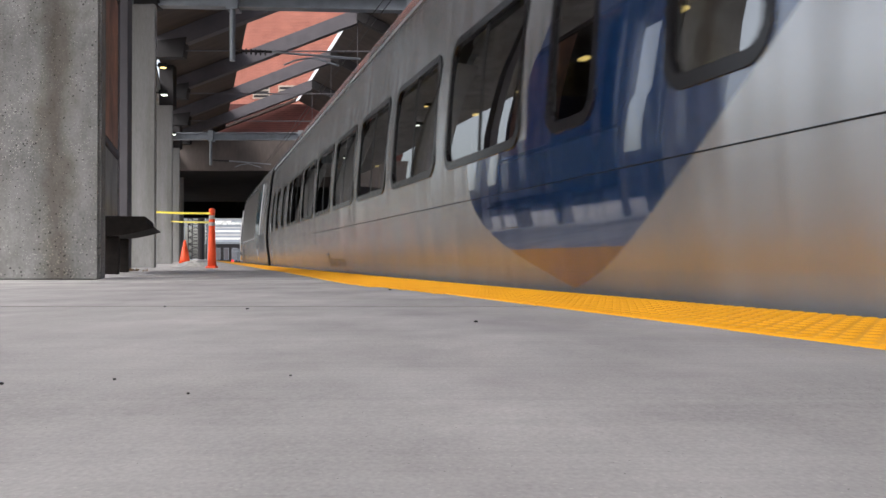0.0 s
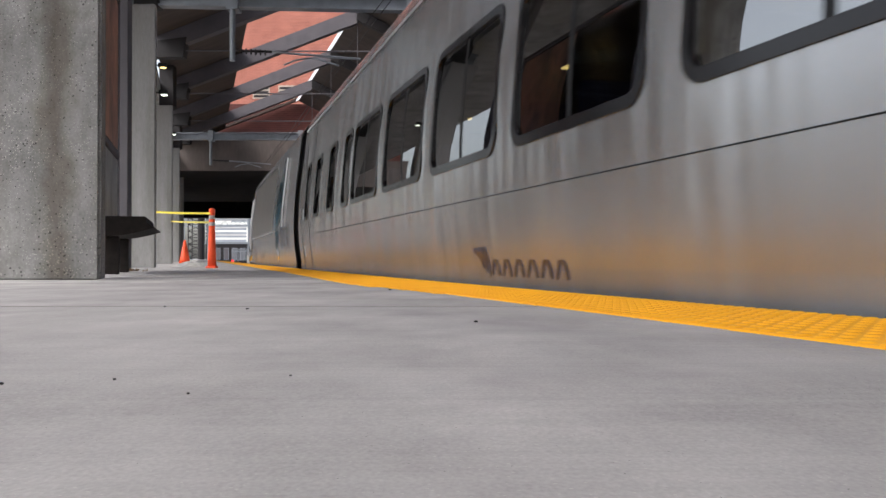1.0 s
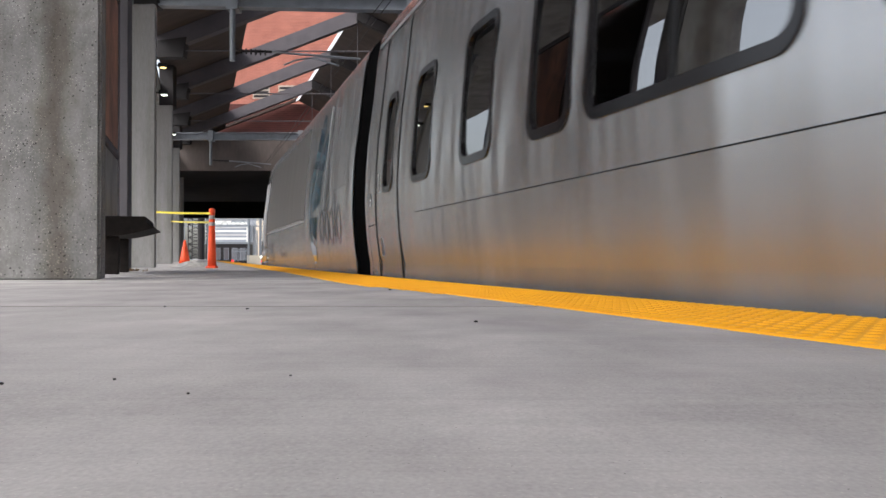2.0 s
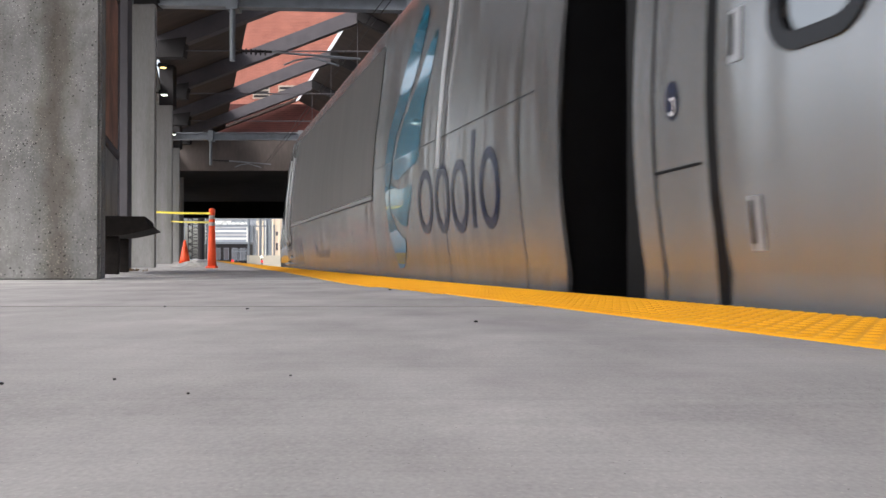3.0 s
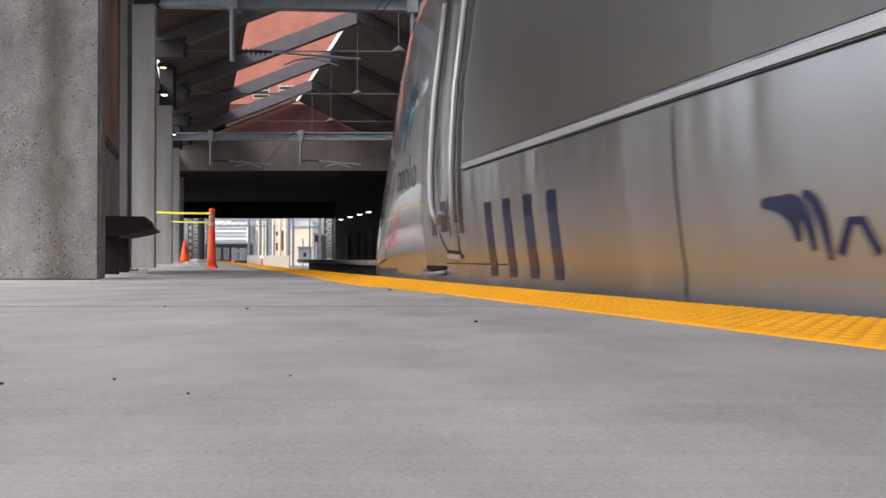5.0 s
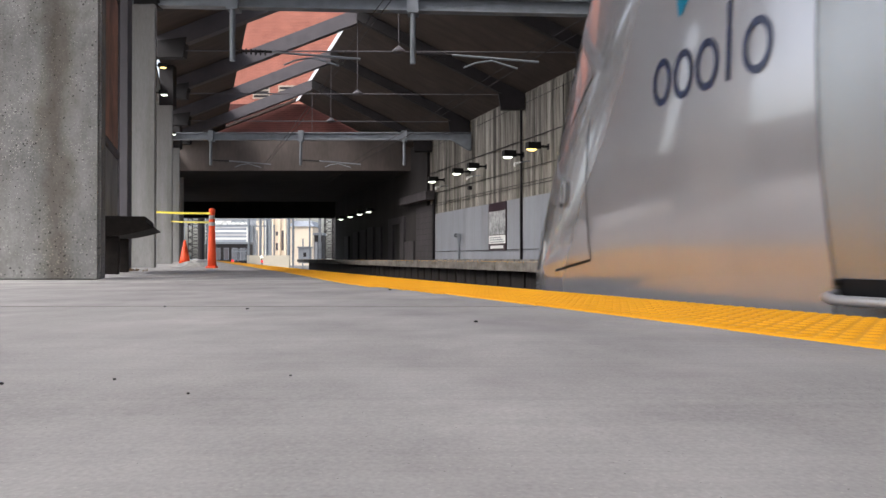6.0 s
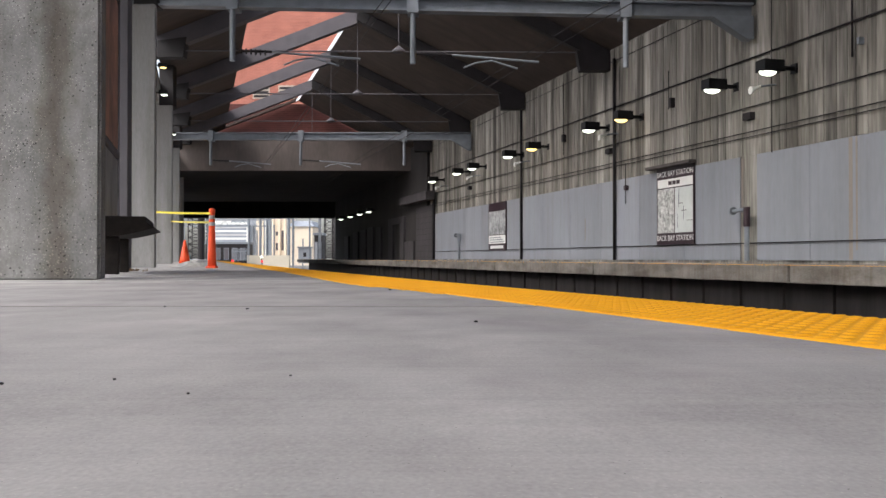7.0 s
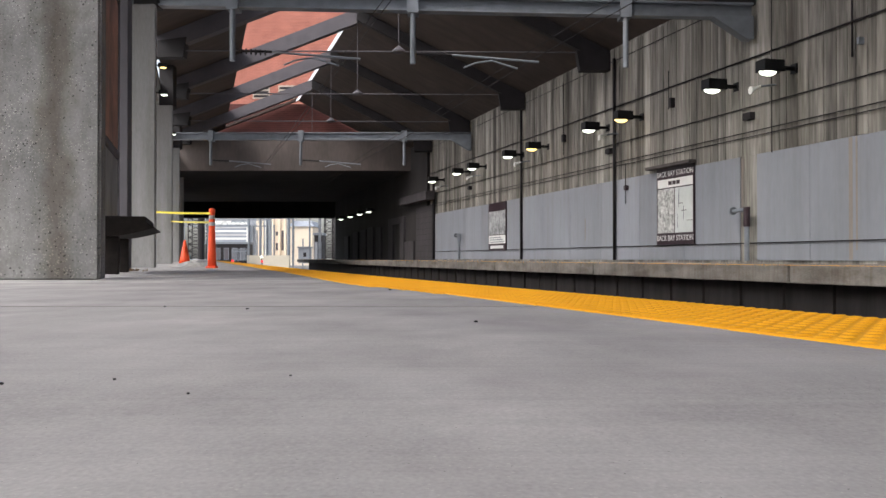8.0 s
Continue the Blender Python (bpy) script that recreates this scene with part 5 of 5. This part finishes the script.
def bogie(parent, y):
    bm = bmesh.new()
    box(bm, 0.35, y - 1.6, -1.0, 2.8, y + 1.6, -0.55, bev=0.05)
    bg_ = part("bogie", bm, M_DARK, parent)
    for yy in (y - 1.3, y + 1.3):
        for x in (0.86, 2.3):
            bm = bmesh.new()
            lathe(bm, [(0.1, -0.07), (0.46, -0.07), (0.46, -0.02), (0.43, 0.05), (0.1, 0.07)], 24)
            for v in bm.verts:
                v.co = Vector((x + v.co.z, yy + v.co.x, -0.66 + v.co.y))
            part("wheel", bm, M_STEEL, bg_)


# --- passenger car, from y = -14.15 (end beside the power car) to -40.75
passenger_car = empty("passenger_car", at(SIDE, 0), "brushed stainless steel passenger car with dark windows and a blue field", "train car", "train")
C0, C1 = -14.46, -40.75
MID = -27.45
BIG = [(-20.5 - 2.0 * k - 1.66, -20.5 - 2.0 * k) for k in range(7)]
SMALL = [(-17.4, -16.75), (-19.0, -18.3), (-20.3, -19.7)]
SMALL += [(2 * MID - b, 2 * MID - a) for a, b in SMALL]
DOORS = [(-15.9, -15.45), (2 * MID + 15.45, 2 * MID + 15.9)]
holes = [(a + 0.035, b - 0.035, 0.868, 1.762) for a, b in BIG + SMALL + DOORS]
brk = sorted({C0, C1, *(v for a, b, _, _ in holes for v in (a, b))})
M_LIV = livery_mat()
part("body", shell(brk, holes), M_LIV, passenger_car, "brushed stainless steel shell with a blue painted field", smooth=True)
for a, b in BIG:
    for s in (0, 1):
        window(passenger_car, a, b, side=s)
for a, b in SMALL + DOORS:
    for s in (0, 1):
        window(passenger_car, a, b, side=s, mullions=0)
seam(passenger_car, [(C0 - 2.4 - i * 0.8, 0.555) for i in range(28)], 0.006, "side_seam")
bm = bmesh.new()
ribbon(bm, [(C0 - 0.1 - i * 0.9, 2.53) for i in range(30)], 0.05, 0.012)
part("gutter", bm, M_SILV, passenger_car)
for yd in (-15.08, -16.18):
    for ys in (yd, 2 * MID - yd):
        seam(passenger_car, dense(ys, -0.2, 2.5), 0.07, "door_seam")
seam(passenger_car, dense(-14.64, -0.1, 2.5), 0.018)
seam(passenger_car, [(-14.64, 0.5), (-14.82, 0.505), (-15.0, 0.51)], 0.012)
bm = bmesh.new()
bm.faces.new([bm.verts.new((surf(y, z) - 0.004, y, z)) for y, z in arc(-14.8, 0.78, 0.05, 0.08, 0, 345, 23)])
rm = part("round_mark", bm, M_NAVY, passenger_car, "small round navy sign")
bm = bmesh.new()
ribbon(bm, arc(-14.805, 0.755, 0.02, 0.033, 60, 330, 14), 0.01, 0.007)
part("sign_mark", bm, M_WHITE, rm, "pale mark on the sign")
for yy, z in ((-15.12, 0.86), (-15.2, 0.19)):
    bm = bmesh.new()
    ribbon(bm, dense(yy - 0.12, z - 0.015, z + 0.175, 3), 0.07, 0.006)
    dh = part("door_handle", bm, M_SILV, passenger_car, "pale plate of a recessed handle")
    bm = bmesh.new()
    ribbon(bm, dense(yy - 0.105, z + 0.01, z + 0.16, 3), 0.022, 0.010)
    part("recess", bm, M_BLACK, dh)
bm = B(0.12, C1 + 0.1, -0.1, 3.04, C0 - 0.1, 0.0)
part("interior_floor", bm, M_DARK, passenger_car)
for yy in (C0, C1):
    bm = bmesh.new()
    vs = [bm.verts.new((d, yy, z)) for d, z in FULL]
    bm.faces.new(vs)
    part("end_wall", bm, M_BLACK, passenger_car)
for k in range(19):
    for x in (0.3, 1.75):
        bm = bmesh.new()
        y = -20.2 - k * 0.78
        box(bm, x, y - 0.3, 0.35, x + 1.05, y + 0.15, 0.5, bev=0.04)
        box(bm, x, y - 0.38, 0.4, x + 1.05, y - 0.24, 1.2, bev=0.05)
        part("seat", bm, M_NAVY, passenger_car)
for k in range(11):
    for x in (2.2,):
        part("ceiling_light", B(x, -18.0 - 2.0 * k, 2.32, x + 0.09, -18.2 - 2.0 * k, 2.34), M_LAMPY, passenger_car, "glowing ceiling light")
wordmark(passenger_car, -25.56, 0.035, 1.72, 0.118, M_NAVY, "navy emblem of plain bars and swept blades")
bogie(passenger_car, C0 - 4)
bogie(passenger_car, C1 + 4)
# rubber gangway bellows to the power car
bm = bmesh.new()
for k in range(5):
    y = -14.42 + k * 0.15
    e = 0.02 if k % 2 else 0.10
    vs = [(max(0.2, d + 0.12) + e if d < 1.58 else min(2.96, d - 0.12) - e, y, z - 0.12 - e if z > 2.6 else z) for d, z in FULL]
    if k == 0:
        prev = [bm.verts.new(v) for v in vs]
    else:
        cur = [bm.verts.new(v) for v in vs]
        for i in range(len(vs) - 1):
            bm.faces.new((prev[i], prev[i + 1], cur[i + 1], cur[i]))
        prev = cur
part("gangway_bellows", bm, M_BLACK, passenger_car)

# --- power car, cab end at y = +3.2, rear at -13.6
power_car = empty("power_car", at(SIDE, 0), "silver and steel locomotive with a teal emblem and a sloping nose", "locomotive", "train")
def nose_ring(y, pinch, drop):
    pts = []
    for d, z in FULL:
        half = 1.58 - min(d, 3.16 - d)
        k = max(0.05, (1.58 - pinch) / 1.58)
        h = half * k
        zz = -0.75 + (z + 0.75) * (3.86 - drop) / 3.86
        x = 1.58 - h if d <= 1.58 else 1.58 + h
        pts.append((x, y, zz))
    return pts


def hull(stations):
    bm = bmesh.new()
    rings = []
    for y, pinch, drop in stations:
        rings.append([bm.verts.new(p) for p in nose_ring(y, pinch, drop)])
    for a, b in zip(rings, rings[1:]):
        for i in range(len(a) - 1):
            bm.faces.new((a[i], a[i + 1], b[i + 1], b[i]))
    return bm, rings


CUT = (1.68, 0.005, 0.01)
bm, rings = hull([(y, 0, 0) for y in (-13.64, -11.3, -8.4, -5.5, -3.3, -1.6)] + NOSE[:2] + [CUT])
part("body", bm, M_STAIN, power_car, "brushed steel shell of the engine room and cab side", smooth=True)
bm, rings = hull([CUT] + NOSE[2:])
bm.faces.new(rings[-1])
part("nose", bm, M_NOSE, power_car, "silver grey painted tapering nose", smooth=True)
bm = bmesh.new()
bm.faces.new([bm.verts.new((d + (0.02 if d < 1.58 else -0.02), -13.62, z)) for d, z in FULL])
part("end_wall", bm, M_BLACK, power_car, "dark end wall")
# rounded bright corner post at the rear
bm = bmesh.new()
ribbon(bm, dense(-13.5, -0.3, 2.6), 0.24, 0.012)
part("corner_post", bm, M_STAIN, power_car, "bright corner post", smooth=True)
# dark side panel
bm = bmesh.new()
zs = [0.84 + (2.48 - 0.84) * i / 10 for i in range(11)]
rw = [[bm.verts.new((inset(z) - 0.006, y, z)) for z in zs] for y in (-8.35, -6, -4, -2, 0.42)]
for a, b in zip(rw, rw[1:]):
    for i in range(10):
        bm.faces.new((a[i], a[i + 1], b[i + 1], b[i]))
part("side_panel", bm, M_GRILL, power_car, "dark grey upper side panel", smooth=True)
bm = bmesh.new()
ribbon(bm, [(-8.35 + i * 0.877, 0.805) for i in range(11)], 0.036, 0.012)
part("trim_strip", bm, M_SILV, power_car, "bright silver trim strip")
seam(power_car, [(-8.35 + i * 0.877, 0.776) for i in range(11)], 0.01)
for yy in (-2.55, -5.35, -8.4, -11.3, -13.0):
    seam(power_car, dense(yy, -0.05, 0.76 if yy > -8 else 2.5), 0.010)
seam(power_car, [(-8.45 - 0.4 * i, 1.1) for i in range(13)], 0.006)
bm = bmesh.new()
tube(bm, [(surf(0, z) - 0.03, -11.22, z) for z in (0.85, 1.2, 1.6, 2.0, 2.4)], 0.016)
part("grab_rail", bm, M_SILV, power_car, "bright upright grab rail")
# teal swept emblem and plain rings beside it
def rounded(poly, times=2):
    """The outline with its corners cut to a curve."""
    for _ in range(times):
        out = []
        for (a, b), (c, d) in zip(poly, poly[1:] + poly[:1]):
            out += [(a * 0.85 + c * 0.15, b * 0.85 + d * 0.15), (a * 0.15 + c * 0.85, b * 0.15 + d * 0.85)]
        poly = out
    return poly


FEATHERS = (
    [(-9.46, 0.05), (-9.36, 0.18), (-9.27, 0.29), (-9.19, 0.43), (-9.12, 0.6), (-9.08, 0.71), (-9.05, 0.85), (-9.03, 1.02), (-9.03, 1.18), (-9.11, 1.36), (-9.25, 1.54), (-9.4, 1.75), (-9.6, 1.98),
     (-9.85, 2.22), (-10.18, 2.46), (-10.38, 2.33), (-10.17, 1.95), (-9.92, 1.68), (-9.7, 1.5), (-9.5, 1.37), (-9.4, 1.23), (-9.34, 1.06), (-9.29, 0.94), (-9.25, 0.8), (-9.25, 0.69), (-9.31, 0.58),
     (-9.41, 0.49), (-9.56, 0.42), (-9.72, 0.36), (-9.88, 0.32), (-9.84, 0.2), (-9.66, 0.05)],
    [(-10.44, 0.99), (-10.5, 1.28), (-10.55, 1.5), (-10.68, 1.76), (-10.78, 2.1), (-10.45, 1.97), (-10.22, 1.75), (-10.0, 1.58), (-9.74, 1.4), (-9.57, 1.26), (-9.47, 1.13), (-9.41, 1.0), (-9.41, 0.93), (-9.59, 0.89), (-9.79, 0.91), (-10.12, 0.96)],
    [(-10.27, 0.81), (-10.0, 0.8), (-9.73, 0.79), (-9.54, 0.82), (-9.37, 0.89), (-9.3, 0.81), (-9.3, 0.68), (-9.38, 0.6), (-9.51, 0.54), (-9.7, 0.48), (-9.97, 0.43), (-10.12, 0.6)])
for poly in FEATHERS:
    part("emblem_feather", decal(rounded(poly)), M_TEAL, power_car, "teal painted feather shape")
for cy, cz, ry, rz in ((-10.71, 0.62, 0.25, 0.27), (-11.25, 0.61, 0.21, 0.27), (-11.73, 0.6, 0.22, 0.27), (-12.43, 0.61, 0.21, 0.27)):
    bm = bmesh.new()
    k = 0.27 * rz
    ribbon(bm, arc(cy, cz, ry - k / 2, rz - k / 2, 0, 360, 32), k)
    part("emblem_ring", bm, M_NAVY, power_car, "plain navy painted ring")
bm = bmesh.new()
ribbon(bm, dense(-12.07, 0.36, 1.04, 8), 0.07)
part("emblem_bar", bm, M_NAVY, power_car, "plain navy painted bar")
wordmark(power_car, -3.1, 0.16, 1.73, 0.125, M_NAVY, "navy emblem of plain bars and swept blades")
for k in range(4):
    bm = bmesh.new()
    ribbon(bm, dense(-0.12 - k * 0.37, 0.03, 0.52, 8), 0.13)
    part("fleet_bar", bm, M_NAVY, power_car, "plain navy bar of a fleet mark")
# cab side: door with a recessed handle, grab rails, step
for pts in ([(1.14, 2.3), (1.14, 1.6), (1.14, 0.9), (1.14, 0.34), (1.05, 0.25), (0.96, 0.2), (0.8, 0.195), (0.62, 0.19)], dense(0.64, 0.19, 2.3)):
    seam(power_car, pts, 0.022, "door_seam")
bm = bmesh.new()
ribbon(bm, [(0.97, 0.165), (0.8, 0.16), (0.6, 0.155)], 0.035, 0.015)
part("door_sill", bm, M_SILV, power_car)
seam(power_car, [(1.05, 0.108), (0.8, 0.108), (0.5, 0.108), (0.2, 0.108), (-0.4, 0.108)], 0.008)
bm = bmesh.new()
ribbon(bm, [(1.09, 0.465), (0.97, 0.465), (0.84, 0.465)], 0.29, 0.006)
rec = part("handle_recess", bm, M_STAIN, power_car, "bright rim of a handle recess")
# Flat darker patch for the shade inside the handle recess.
bm = bmesh.new()
ribbon(bm, [(1.06, 0.47), (0.97, 0.47), (0.88, 0.47)], 0.235, 0.010)
part("recess", bm, M_WELL, rec)
bm = bmesh.new()
tube(bm, [(surf(0, 0.5) - 0.025, 1.05, 0.49), (surf(0, 0.5) - 0.03, 0.97, 0.5), (surf(0, 0.5) - 0.025, 0.89, 0.49)], 0.014)
part("pull_bar", bm, M_SILV, rec)
# Wells are flat strips; their hollow's shade is only in the tone.
for y0, y1, yr in ((1.25, 1.37, 1.215), (0.47, 0.57, 0.6)):
    bm = bmesh.new()
    ribbon(bm, dense((y0 + y1) / 2, 0.33, 2.3), y1 - y0, 0.004)
    gw = part("grab_well", bm, M_WELL, power_car, "flat dark strip that paints the shade of a grab-rail well")
    bm = bmesh.new()
    ribbon(bm, [(y0 - 0.02, 0.325), (y1 + 0.015, 0.325)], 0.016, 0.008)
    part("well_lip", bm, M_SILV, gw)
    bm = bmesh.new()
    sgn = 1 if yr > 1 else -1
    tube(bm, [(surf(0, 0.42) - 0.006, yr - 0.05 * sgn, 0.42), (surf(0, 0.5) - 0.035, yr - 0.02 * sgn, 0.5)] + [(surf(0, z) - 0.04, yr, z) for z in (0.6, 0.8, 1.0, 1.4, 1.8, 2.2)], 0.02, 10)
    part("grab_rail", bm, M_SILV, gw, smooth=True)
# Flat black band: the shade of the step opening is painted on.
bm = bmesh.new()
ribbon(bm, [(1.66, 0.05), (1.4, 0.05), (1.1, 0.05)], 0.075, 0.005)
st = part("step_well", bm, M_BLACK, power_car, "flat dark patch that paints the shade of a step well")
bm = bmesh.new()
tube(bm, [(surf(0, 0.03), 1.665, 0.04), (0.0, 1.63, 0.03), (-0.01, 1.58, 0.025), (-0.01, 1.2, 0.025), (0.0, 1.15, 0.03), (surf(0, 0.03), 1.11, 0.04)], 0.016, 10)
part("step_bar", bm, M_SILV, st, smooth=True)
for yy in (1.655, 1.12):
    bm = bmesh.new()
    tube(bm, [(surf(0, 0.075) - 0.002, yy, 0.075), (surf(0, 0.075) - 0.015, yy, 0.075)], 0.012, 8)
    part("bolt", bm, M_BLACK, st)
seam(power_car, [(1.68, -0.02 + 0.1 * i) for i in range(25)], 0.005)
seam(power_car, [(1.68 - 0.14 * i, 1.16) for i in range(4)], 0.008)
# nose: hatch lines, round cover, small emblem
for pts in ([(3.5, 0.145 + 0.1 * i) for i in range(8)], [(3.5 + 0.1 * i, 0.14 - 0.012 * i) for i in range(6)], [(3.5 + 0.1 * i, 1.07 - 0.06 * i) for i in range(5)]):
    seam(power_car, pts, 0.014, "hatch_seam")
bm = bmesh.new()
bm.faces.new([bm.verts.new((surf(y, z) - 0.012, y, z)) for y, z in arc(3.83, 0.5, 0.045, 0.07, 0, 345, 23)])
cov = part("round_cover", bm, M_NOSE, power_car, "round grey cover")
bm = bmesh.new()
ribbon(bm, arc(3.83, 0.5, 0.045, 0.07, 0, 360, 24), 0.012, 0.016)
part("cover_ring", bm, M_SILV, cov, "bright ring of a round cover")
# Black arc along the lower edge of the cover.
bm = bmesh.new()
ribbon(bm, arc(3.83, 0.5, 0.045, 0.07, 230, 310, 10), 0.02, 0.019)
part("cover_dark_arc", bm, M_BLACK, cov)
for k, (cy, w) in enumerate(((2.68, 0.065), (2.5, 0.065), (2.32, 0.07), (2.17, 0), (1.99, 0.075))):
    bm = bmesh.new()
    if w:
        ribbon(bm, arc(cy, 0.88, w, 0.085, 0, 360, 20), 0.03)
    else:
        ribbon(bm, dense(cy, 0.79, 1.08, 4), 0.03)
    part("nose_emblem", bm, M_NAVY, power_car, "plain navy painted shape")
for poly in ([(2.55, 1.1), (2.45, 1.2), (2.38, 1.45), (2.23, 1.7), (2.38, 1.75), (2.53, 1.55), (2.61, 1.3)], [(2.35, 1.2), (2.23, 1.35), (2.08, 1.65), (2.15, 1.72), (2.29, 1.5)]):
    part("nose_feather", decal(rounded(poly)), M_TEAL, power_car, "teal painted feather shape")
bogie(power_car, -11)
bogie(power_car, -1.0)


# ---------------------------------------------------------------- what moves
ALONG = [(0.0, 39.7), (0.5, 35.84), (1.0, 32.16), (1.5, 28.57), (2.0, 25.1), (2.5, 21.76), (2.8, 19.83), (3.0, 18.55), (3.5, 15.38), (4.0, 12.2), (4.5, 9.19), (4.7, 8.02), (5.0, 6.3),
         (5.5, 3.58), (5.8, 2.07), (6.0, 1.2), (6.1, 0.7), (6.5, -0.99), (7.0, -2.85), (7.5, -4.6), (8.0, -6.2)]


def motions():
    """The train slows as it passes: distance of the cab door along the track."""
    rows = [(t, at(SIDE, a * COS)) for t, a in ALONG]
    walk(power_car, rows)
    walk(passenger_car, rows)


motions()
